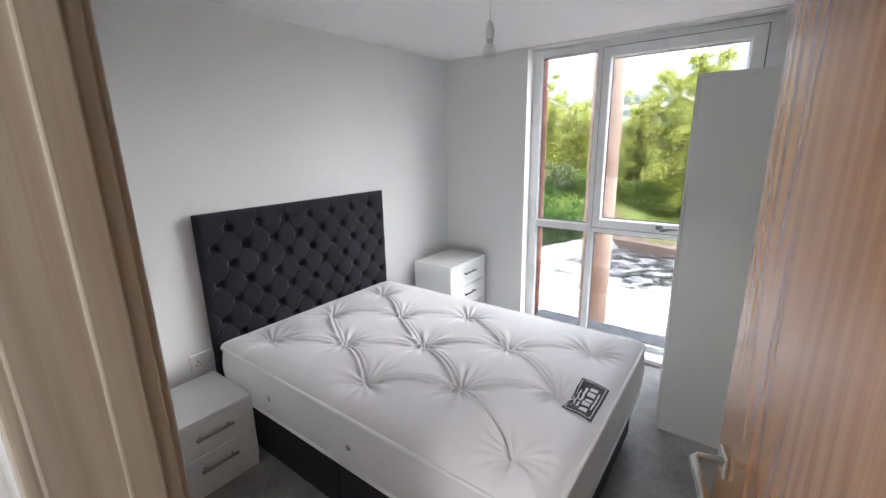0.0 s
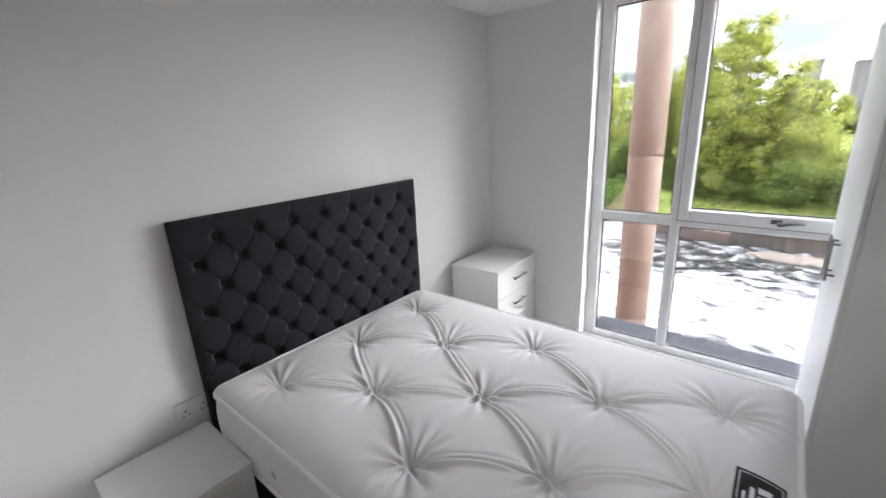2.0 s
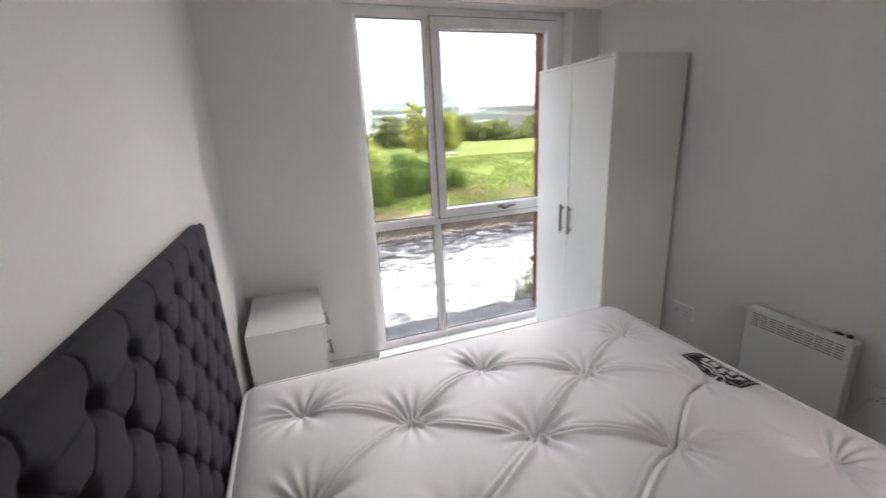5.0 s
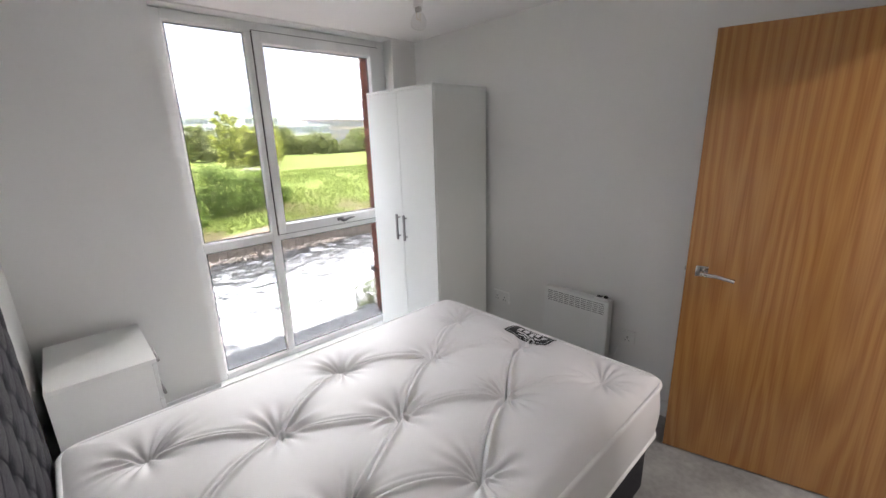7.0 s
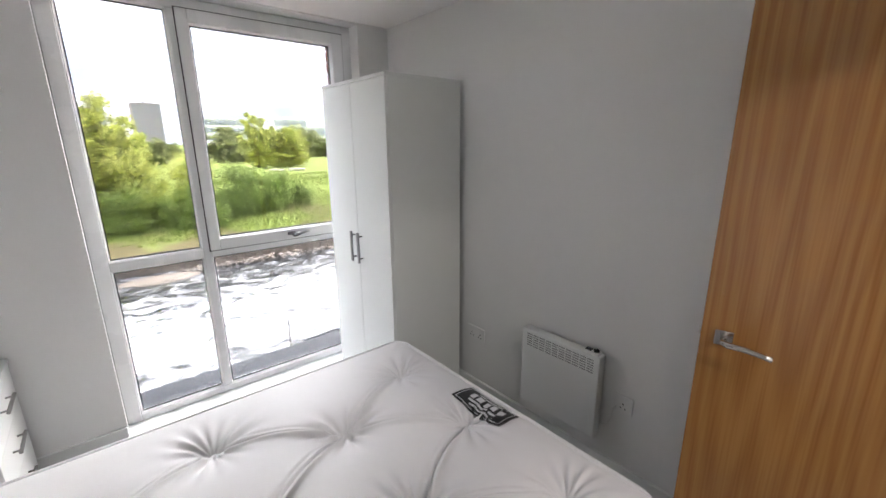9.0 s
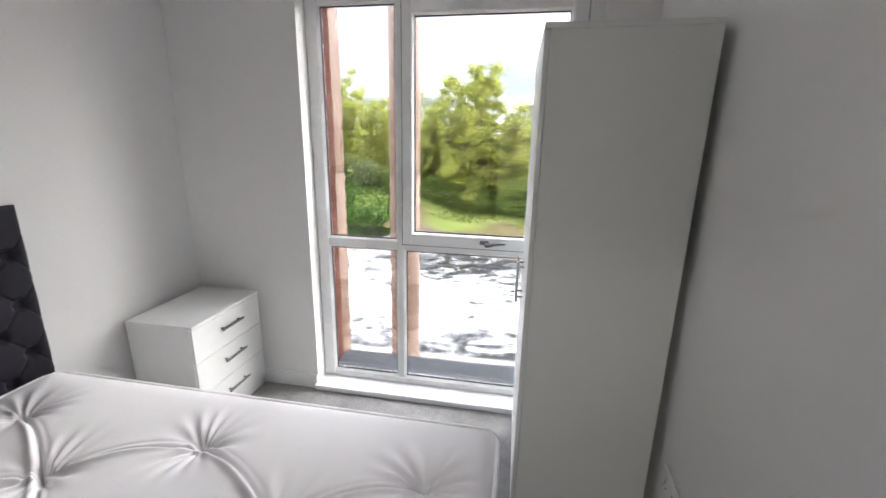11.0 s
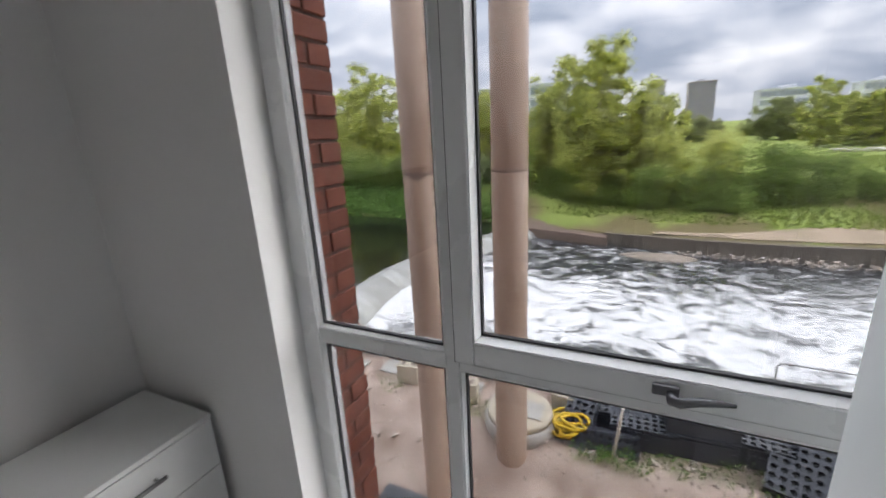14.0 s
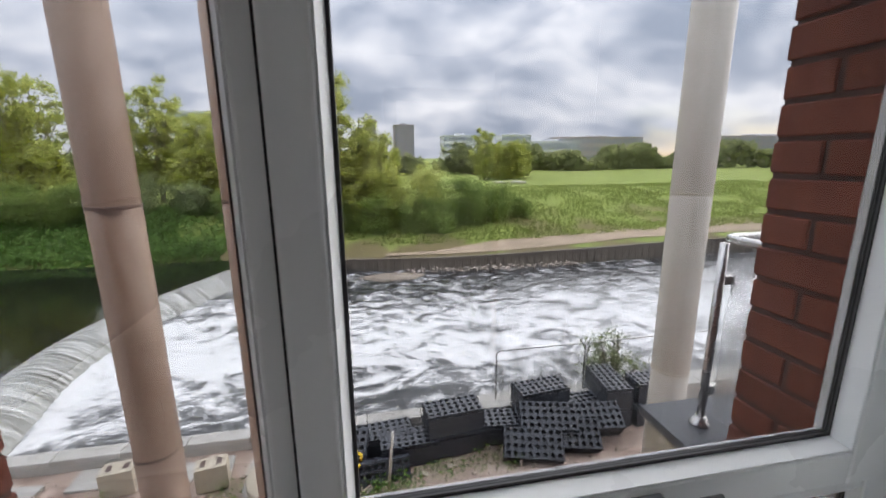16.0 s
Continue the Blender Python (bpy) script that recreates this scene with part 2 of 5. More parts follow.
def lathe(bm, profile, sides=24, at=(0, 0, 0)):
    """A turned shape about z from (radius, height) pairs."""
    rings = [[bm.verts.new((at[0] + r * math.cos(t), at[1] + r * math.sin(t), at[2] + z)) for t in (2 * math.pi * k / sides for k in range(sides))] for r, z in profile]
    for r0, r1 in zip(rings, rings[1:]):
        for k in range(sides):
            f = bm.faces.new((r0[k], r0[(k + 1) % sides], r1[(k + 1) % sides], r1[k]))
            f.smooth = True
    bm.faces.new(rings[0][::-1])
    bm.faces.new(rings[-1])
    return bm


def mesh_of(name, bm, mat):
    me = bpy.data.meshes.new(name)
    bm.normal_update()
    bm.to_mesh(me)
    bm.free()
    me.materials.append(mat)
    return me


def part(name, bm, mat, parent=None, label=""):
    ob = new(name, mesh_of(name, bm, mat))
    ob.parent = parent
    return tagged(ob, label)


def box(name, dims, mat, parent=None, bevel=0.0, label="", seg=2):
    return part(name, slab(bmesh.new(), *dims, bevel, seg), mat, parent, label)


def thing(name, at, label, category, group="", turn=0.0, kind=""):
    ob = new(name)
    ob.empty_display_size = 0.1
    ob.matrix_world = pose(*at, 0, 0, turn)
    return tagged(ob, label, category, group, kind)


def structure(name, bm, mat, label="", category=""):
    return tagged(part(name, bm, mat), label, category or name.split("_")[0], kind="structure")


def wall_with_hole(lo, hi, y0, y1, z1, hx0, hx1, hz0, hz1):
    """A wall along x with one opening through it."""
    bm = bmesh.new()
    slab(bm, lo, hx0, y0, y1, 0, z1)
    slab(bm, hx1, hi, y0, y1, 0, z1)
    if hz0 > 0.001:
        slab(bm, hx0, hx1, y0, y1, 0, hz0)
    if hz1 < z1 - 0.001:
        slab(bm, hx0, hx1, y0, y1, hz1, z1)
    return bm

# ---- the bedroom's shell ----
X0, X1, Y0, Y1, H = 0.02, 2.574, -0.73, 2.255, 2.325     # inner faces
WX0, WX1, WYI, WYO = 0.803, 2.345, 2.36, 2.43           # window opening; frame's inner and outer face
DX0, DX1, DH = 1.687, 2.563, 2.02                       # doorway in the near wall
HALL = -2.3

structure("floor", slab(bmesh.new(), X0 - 0.1, X1 + 0.1, HALL, WYO, -0.12, 0.0), M_CARPET, "grey short-pile fitted carpet with brushed patches", "floor")
structure("ceiling", slab(bmesh.new(), X0 - 0.1, X1 + 0.1, HALL - 0.1, Y1, H, H + 0.15), M_CEIL, "plain white painted plaster ceiling", "ceiling")
structure("wall_west", slab(bmesh.new(), X0 - 0.12, X0, HALL, Y1, 0, H), M_WALL, "white painted plain plaster wall behind the headboard", "wall")
structure("wall_east", slab(bmesh.new(), X1, X1 + 0.12, HALL, Y1, 0, H), M_WALL, "white painted plain plaster wall with heater", "wall")
structure("wall_north", wall_with_hole(X0 - 0.12, X1 + 0.12, Y1, WYO, H + 0.15, WX0, WX1, 0.0, H - 0.008), M_WALL, "white painted wall around the tall window", "wall")
structure("wall_south", wall_with_hole(X0, X1, Y0 - 0.122, Y0, H, DX0, DX1, 0.0, DH), M_WALL, "white painted wall with the doorway", "wall")
structure("wall_hall", slab(bmesh.new(), X0 - 0.12, X1 + 0.12, HALL - 0.1, HALL, 0, H), M_WALL, "white painted wall of the hall", "wall")


def skirting(name, x0, x1, y0, y1):
    structure(name, slab(bmesh.new(), x0, x1, y0, y1, 0, 0.095, 0.004), M_GLOSS, "white painted low skirting board", "baseboard")


skirting("baseboard_west", X0, X0 + 0.015, Y0, Y1)
skirting("baseboard_north", X0 + 0.015, WX0 - 0.002, Y1 - 0.015, Y1)
skirting("baseboard_north_2", WX1 + 0.002, X1 - 0.015, Y1 - 0.015, Y1)
skirting("baseboard_east", X1 - 0.015, X1, Y0, Y1)
skirting("baseboard_south", X0 + 0.015, DX0 - 0.075, Y0, Y0 + 0.015)

# door lining, stops and architraves
jamb = thing("door_frame", ((DX0 + DX1) / 2, Y0, 0), "oak door lining with moulded architrave round the doorway", "door frame", kind="structure")
jx = (DX0 + DX1) / 2


def jpart(name, x0, x1, y0, y1, z0, z1, bev=0.003):
    return box(name, (x0 - jx, x1 - jx, y0 - Y0, y1 - Y0, z0, z1), M_LINING, jamb, bev)


jpart("lining", DX0, DX0 + 0.028, Y0 - 0.125, Y0 + 0.003, 0, DH - 0.028)
jpart("lining", DX1 - 0.028, DX1, Y0 - 0.125, Y0 + 0.003, 0, DH - 0.028)
jpart("lining", DX0, DX1, Y0 - 0.125, Y0 + 0.003, DH - 0.028, DH)
jpart("stop", DX0 + 0.028, DX0 + 0.041, Y0 - 0.056, Y0 - 0.018, 0, DH - 0.028)
jpart("stop", DX1 - 0.041, DX1 - 0.028, Y0 - 0.056, Y0 - 0.018, 0, DH - 0.028)
for sy, s in ((Y0, 1), (Y0 - 0.122, -1)):
    for ax in (DX0 - 0.06, DX1 - 0.008):
        if ax > 2 and s > 0:
            continue
        b0 = bmesh.new()
        lo, hi = (sy, sy + 0.018) if s > 0 else (sy - 0.018, sy)
        slab(b0, ax - jx, ax + 0.068 - jx, lo - Y0, hi - Y0, 0, DH + 0.05, 0.006, 3)
        part("architrave", b0, M_LINING, jamb)
    jpart("architrave", DX0 + 0.008, DX1 - 0.008, *((sy, sy + 0.018) if s > 0 else (sy - 0.018, sy)), DH - 0.012, DH + 0.05)

# ---- window ----
window = thing("window_1", ((WX0 + WX1) / 2, WYI, 0), "tall white uPVC window with four panes and tilting sash", "window", kind="structure")
wx = (WX0 + WX1) / 2
LX0, LX1, RX0, RX1 = 0.882, 1.299, 1.36, 2.262
TOPZ, MIDZ, LOWZ, BOTZ = 2.247, 0.99, 0.922, 0.086
DEPTH = WYO - WYI


def wpart(name, x0, x1, z0, z1, y0=0.0, y1=DEPTH, bev=0.006, mat=None, label=""):
    return box(name, (x0 - wx, x1 - wx, y0, y1, z0, z1), mat or M_UPVC, window, bev, label, 3)


BD = 0.011     # glazing bead
wpart("window_frame", WX0, LX0 - BD, 0.035, H - 0.012)
wpart("window_frame", RX1 + BD, WX1, 0.035, H - 0.012)
wpart("window_frame", LX0 - BD, RX1 + BD, TOPZ + BD, H - 0.012, 0.001, DEPTH - 0.001)
wpart("window_frame", LX0 - BD, RX1 + BD, 0.035, BOTZ - BD, 0.001, DEPTH - 0.001)
wpart("mullion", LX1 + BD, RX0 - BD, BOTZ - BD, TOPZ + BD, 0.002, DEPTH - 0.012)
wpart("transom", LX0 - BD, LX1 + BD, LOWZ + BD, MIDZ - BD, 0.003, DEPTH - 0.003)
wpart("transom", RX0 - BD, RX1 + BD, LOWZ + BD, MIDZ - BD, 0.003, DEPTH - 0.003)


def bead_ring(x0, x1, z0, z1, y, front, w):
    """Sloping glazing bead from the frame's face down to the glass."""
    bm = bmesh.new()
    rings = []
    for d, yy in ((w + 0.001, y + 0.02), (w + 0.001, front + 0.004), (w * 0.75, front + 0.001), (0.0, y - 0.004), (0.0, y + 0.02)):
        rings.append([bm.verts.new((a - wx, yy, b)) for a, b in ((x0 - d, z0 - d), (x1 + d, z0 - d), (x1 + d, z1 + d), (x0 - d, z1 + d))])
    for r0, r1 in zip(rings, rings[1:]):
        for k in range(4):
            bm.faces.new((r0[k], r0[(k + 1) % 4], r1[(k + 1) % 4], r1[k]))
    return bm


def pane(x0, x1, z0, z1, y, holder, name="pane", front=0.004, w=None):
    part("glazing_bead", bead_ring(x0, x1, z0, z1, y, front, w or BD), M_UPVC, holder)
    g = box(name, (x0 - wx, x1 - wx, y, y + 0.006, z0, z1), M_GLASS, holder, 0.0)
    g.visible_shadow = False
    for a0, a1, b0, b1 in ((x0, x0 + 0.005, z0, z1), (x1 - 0.003, x1, z0, z1), (x0 + 0.005, x1 - 0.005, z0, z0 + 0.006), (x0 + 0.005, x1 - 0.005, z1 - 0.005, z1)):
        box("gasket", (a0 - wx, a1 - wx, y - 0.003, y + 0.009, b0, b1), M_GASKET, holder, 0.0, "black rubber gasket")


pane(LX0, LX1, MIDZ, TOPZ, 0.02, window)
pane(LX0, LX1, BOTZ, LOWZ, 0.02, window)
pane(RX0, RX1, BOTZ, LOWZ, 0.02, window)
SX0, SX1, SZ0, SZ1 = 1.345, 2.277, 0.967, 2.262
GX0, GX1, GZ0, GZ1 = 1.409, 2.195, 1.041, 2.187
SY0, SY1 = -0.016, 0.05
sash = wpart("sash", SX0, GX0 - BD, SZ0, SZ1, SY0, -0.0005)
wpart("sash", GX1 + BD, SX1, SZ0, SZ1, SY0, -0.0005)
wpart("sash", GX0 - BD, GX1 + BD, SZ0, GZ0 - BD, SY0 + 0.0005, -0.001)
wpart("sash", GX0 - BD, GX1 + BD, GZ1 + BD, SZ1, SY0 + 0.0005, -0.001)
for a in ((RX0 - BD, GX0 - BD, MIDZ - BD, TOPZ + BD), (GX1 + BD, RX1 + BD, MIDZ - BD, TOPZ + BD), (GX0 - BD, GX1 + BD, MIDZ - BD, GZ0 - BD), (GX0 - BD, GX1 + BD, GZ1 + BD, TOPZ + BD)):
    wpart("sash", a[0] + 0.001, a[1] - 0.001, a[2] + 0.001, a[3] - 0.001, 0.0, 0.05, 0.002)
for a in ((SX0 - 0.004, SX0, SZ0 - 0.004, SZ1 + 0.004), (SX1, SX1 + 0.004, SZ0 - 0.004, SZ1 + 0.004), (SX0, SX1, SZ0 - 0.004, SZ0), (SX0, SX1, SZ1, SZ1 + 0.004)):
    wpart("sash_seal", *a, -0.007, 0.006, 0.0, M_GASKET, "black sash seal")
pane(GX0, GX1, GZ0, GZ1, 0.018, window, "pane", SY0 + 0.002)
hb = bmesh.new()
slab(hb, 1.80 - wx, 1.85 - wx, SY0 - 0.011, SY0, 0.996, 1.020, 0.004)
part("handle_base", hb, M_SATIN_SHADED, window, "satin metal window handle plate, darkened for its shade")
hb = bmesh.new()
tube(hb, [(1.836 - wx, SY0 - 0.004, 1.003), (1.838 - wx, SY0 - 0.022, 0.996), (1.85 - wx, SY0 - 0.028, 0.998), (1.88 - wx, SY0 - 0.026, 1.006), (1.91 - wx, SY0 - 0.020, 1.008), (1.945 - wx, SY0 - 0.014, 1.007)], [0.012, 0.012, 0.0115, 0.009, 0.0075, 0.004])
part("handle", hb, M_SATIN_SHADED, window, "satin metal lever handle, darkened for its shade")
structure("window_sill", slab(bmesh.new(), WX0 - 0.012, WX1 + 0.012, Y1 - 0.035, WYI + 0.01, 0.001, 0.035, 0.008, 3), M_UPVC, "low white window board at floor level", "window sill")

# ---- bed ----
bed = thing("divan_bed", (1.02, 0.665, 0), "black fabric divan bed base on small glides", "bed")
box("base", (-0.92, -0.002, -0.635, 0.635, 0.03, 0.325), M_DIVAN, bed, 0.02)
box("base", (0.002, 0.92, -0.635, 0.635, 0.03, 0.325), M_DIVAN, bed, 0.02)
for gx in (-0.85, -0.08, 0.08, 0.85):
    for gy in (-0.55, 0.55):
        part("glide", lathe(bmesh.new(), [(0.025, 0), (0.03, 0.01), (0.02, 0.035)], 12, (gx, gy, 0)), M_DARK, bed)

MX, MY, MZ0, MZ1 = 0.94, 0.66, 0.327, 0.575
mattress = thing("mattress", (1.035, 0.665, 0), "white tufted double mattress with piped edges", "mattress")
TUFTS = [(x - 1.035, y - 0.665) for x, ys in ((0.31, (0.195, 0.613, 1.05)), (0.675, (0.395, 0.843)), (1.04, (0.21, 0.61, 1.04)), (1.416, (0.405, 0.838)), (1.78, (0.185, 0.605, 1.026))) for y in ys]


def corner_round(u, v, hx, hy, r):
    """Maps the unit square to a rectangle with rounded corners."""
    x, y = u * hx, v * hy
    cx, cy = hx - r, hy - r
    if abs(x) > cx and abs(y) > cy:
        dx, dy = abs(x) - cx, abs(y) - cy
        k = max(dx, dy) / (math.hypot(dx, dy) or 1)
        x, y = math.copysign(cx + dx * k, x), math.copysign(cy + dy * k, y)
    return x, y


LINKS = []
for i, a in enumerate(TUFTS):
    for b in TUFTS[i + 1:]:
        d = math.hypot(a[0] - b[0], a[1] - b[1])
        if 0.25 < d < 0.48 and abs(a[0] - b[0]) > 0.2 and abs(a[1] - b[1]) > 0.1:
            LINKS.append((a, b))


def mattress_height(x, y):
    edge = min(MX - abs(x), MY - abs(y))
    z = MZ1 + 0.052 * (1 - math.exp(-max(edge, 0) / 0.07))
    for a, b in TUFTS:
        near = math.hypot(x - a, y - b)
        z -= 0.056 * math.exp(-near / 0.042) + 0.016 * math.exp(-(near / 0.13) ** 2)
    for a, b in LINKS:
        ax, ay, bx, by = *a, *b
        L2 = (bx - ax) ** 2 + (by - ay) ** 2
        t = max(0.0, min(1.0, ((x - ax) * (bx - ax) + (y - ay) * (by - ay)) / L2))
        bow = 0.018 * math.sin(math.pi * t) * (1 if (ax + by) * 7.3 % 1 > 0.5 else -1)
        d = ((x - ax) * (by - ay) - (y - ay) * (bx - ax)) / math.sqrt(L2) - bow
        off = math.hypot(x - ax - t * (bx - ax), y - ay - t * (by - ay))
        if off < 0.12:
            fade = math.exp(-max(0.0, off * off - (abs(d) + 0.02) ** 2) / 0.0012)
            z -= fade * (0.021 * math.exp(-(d / 0.007) ** 2) * (1 - 0.45 * math.sin(math.pi * t)) - 0.0105 * math.exp(-((d - 0.017) / 0.010) ** 2) + 0.004 * math.exp(-((d + 0.02) / 0.006) ** 2))
    # pleats that radiate from every tuft
    for a, b in TUFTS:
        r = math.hypot(x - a, y - b)
        if r < 0.26:
            th = math.atan2(y - b, x - a)
            ph = (a * 12.9 + b * 7.1) % 6.28
            w = math.sin(th * 13 + ph + 1.6 * math.sin(2 * th + ph)) * (0.35 + 0.65 * math.sin(th * 1.5 + ph * 1.7) ** 2)
            z += 0.0088 * w * math.exp(-((r - 0.06) / (0.055 if r < 0.06 else 0.075)) ** 2) * min(1.0, r / 0.02)
    return z


def grid_mesh(nx, ny, fn):
    bm = bmesh.new()
    rows = [[bm.verts.new(fn(-1 + 2 * i / nx, -1 + 2 * j / ny)) for i in range(nx + 1)] for j in range(ny + 1)]
    for j in range(ny):
        for i in range(nx):
            bm.faces.new((rows[j][i], rows[j][i + 1], rows[j + 1][i + 1], rows[j + 1][i])).smooth = True
    return bm


def top_point(u, v):
    x, y = corner_round(u, v, MX, MY, 0.07)
    return (x, y, mattress_height(x, y))


part("mattress_top", grid_mesh(470, 330, top_point), M_TICKING, mattress)


def loop_points(hx, hy, r, z, n=14):
    pts = []
    for cx, cy, a0 in ((hx - r, hy - r, 0), (-hx + r, hy - r, 90), (-hx + r, -hy + r, 180), (hx - r, -hy + r, 270)):
        pts += [(cx + r * math.cos(radians(a0 + 90 * k / n)), cy + r * math.sin(radians(a0 + 90 * k / n)), z) for k in range(n + 1)]
    dense = []
    for p, q in zip(pts, pts[1:] + pts[:1]):
        steps = max(1, int(math.dist(p, q) / 0.05))
        dense += [tuple(p[i] + (q[i] - p[i]) * s / steps for i in range(3)) for s in range(steps)]
    return dense


def closed_tube(pts, radius, sides=8):
    bm = bmesh.new()
    tube(bm, pts + pts[:1], radius, sides, False)
    return bm


bm = bmesh.new()
levels = []
for k in range(9):
    f = k / 8
    out = 0.014 * math.sin(math.pi * f)
    levels.append([bm.verts.new((p[0] + out * p[0] / abs(p[0] or 1) * (abs(p[0]) > MX - 0.03), p[1] + out * p[1] / abs(p[1] or 1) * (abs(p[1]) > MY - 0.03), p[2] + 0.002 * math.sin(p[0] * 19 + p[1] * 23)))
                   for p in loop_points(MX, MY, 0.07, MZ0 + (MZ1 - MZ0) * f)])
for r0, r1 in zip(levels, levels[1:]):
    for k in range(len(r0)):
        bm.faces.new((r0[k], r0[(k + 1) % len(r0)], r1[(k + 1) % len(r0)], r1[k])).smooth = True
bm.faces.new(levels[0][::-1])
part("border", bm, M_TICKING, mattress)
for pz in (MZ0 + 0.008, MZ1):
    part("piping", closed_tube(loop_points(MX + 0.003, MY + 0.003, 0.07, pz), 0.0085), M_PIPING, mattress, "white piped edge")
for a, b in TUFTS:
    part("tuft", lathe(bmesh.new(), [(0.004, -0.004), (0.011, 0.0), (0.011, 0.004), (0.005, 0.007)], 10, (a, b, mattress_height(a, b))), M_TUFT, mattress)
for vx in (-0.45, 0.12):
    part("air_vent", lathe(bmesh.new(), [(0.014, 0), (0.014, 0.004), (0.006, 0.006)], 14), M_CHROME, mattress, "metal air vent").matrix_local = pose(vx, -MY - 0.012, 0.45, 90, 0, 0)
# woven black label at the foot end, with its print as plain bars
LBX, LBY = 1.885 - 1.035, 0.62 - 0.665
lab = part("label", grid_mesh(8, 16, lambda u, v: (LBX + 0.058 * u, LBY + 0.125 * v, mattress_height(LBX + 0.058 * u, LBY + 0.125 * v) + 0.004)), M_LABEL, mattress, "black woven label with silver print")
bars = [(-0.048, 0.048, -0.113, -0.110), (-0.048, 0.048, 0.110, 0.113), (-0.050, -0.047, -0.112, 0.112), (0.047, 0.050, -0.112, 0.112),
        (-0.004, 0.026, -0.09, -0.062), (-0.004, 0.026, -0.05, -0.03), (-0.004, 0.026, -0.018, 0.006), (-0.004, 0.026, 0.018, 0.044), (-0.004, 0.026, 0.056, 0.078),
        (-0.022, -0.012, -0.07, 0.07), (-0.038, -0.031, -0.05, 0.05), (0.033, 0.039, -0.06, 0.06)]
for x0, x1, y0, y1 in bars:
    part("print_bar", grid_mesh(4, 6, lambda u, v: (LBX + (x0 + x1) / 2 + (x1 - x0) / 2 * u, LBY + (y0 + y1) / 2 + (y1 - y0) / 2 * v,
                                                    mattress_height(LBX + (x0 + x1) / 2 + (x1 - x0) / 2 * u, LBY + (y0 + y1) / 2 + (y1 - y0) / 2 * v) + 0.0065)), M_PRINT, lab)

# ---- headboard: diamond-tufted ----
headboard = thing("headboard", (X0 + 0.002, 0.0, 0), "charcoal fabric headboard with diamond buttoned tufting", "headboard")
HW, HZ0, HZ1 = 1.35, 0.12, 1.29
BY, BZ, PY, PZ = 0.076, 1.10, 0.172, 0.2045        # first button of a wide row, pitch


def tuft_depth(y, z):
    u = (y - BY) / PY + (z - BZ) / PZ
    v = (y - BY) / PY - (z - BZ) / PZ
    du, dv = abs(u - round(u)), abs(v - round(v))
    if z > BZ + PZ / 2:                      # above the top row the creases run straight up
        k = (y - BY - PY / 2) / PY
        dk = abs(k - round(k)) * PY
        crease = min(1.0, dk / 0.008)
    else:
        crease = min(1.0, min(du, dv) * PY * 0.77 / 0.006)
    puff = 0.006 * (1 - (1 - crease) ** 2.0) + 0.003 * math.sin(math.pi * du) * math.sin(math.pi * dv) * (z < BZ + PZ / 2)
    cu, cv = round(u), round(v)
    best = 9.0
    for a in (cu - 1, cu, cu + 1):
        for b in (cv - 1, cv, cv + 1):
            y0, z0 = BY + PY * (a + b) / 2, BZ + PZ * (a - b) / 2
            if z0 < BZ + PZ / 2 + 0.02 and 0.02 < y0 < HW - 0.02:
                best = min(best, math.hypot(y - y0, z - z0))
    return puff - 0.042 * math.exp(-(best / 0.02) ** 2.0)


def head_point(u, v):
    y, z = HW / 2 * (1 + u), (HZ0 + HZ1) / 2 + (HZ1 - HZ0) / 2 * v
    edge = min(y, HW - y, HZ1 - z)
    r = 0.03
    fall = 0.0 if edge > r else 0.022 * (1 - math.sqrt(max(0.0, 1 - (1 - edge / r) ** 2)))
    return (0.045 + tuft_depth(y, z) - fall, y, z)


part("upholstery", grid_mesh(400, 340, head_point), M_FABRIC, headboard)
box("back_panel", (0.0, 0.026, 0.004, HW - 0.004, 0.05, HZ1 - 0.004), M_FABRIC, headboard, 0.004)
for r in range(-9, 2):
    z = BZ + PZ / 2 * r
    for k in range(8):
        y = BY + PY * k + (PY / 2 if r % 2 else 0)
        if 0.03 < y < HW - 0.03 and 0.5 < z < HZ1 - 0.05:
            b = part("button", lathe(bmesh.new(), [(0.014, -0.003), (0.015, 0.002), (0.010, 0.006), (0.003, 0.0075)], 12), M_BUTTON_SHADED, headboard)
            b.matrix_local = pose(0.045 + tuft_depth(y, z) + 0.001, y, z, 0, 90, 0)


# ---- bedside drawers ----


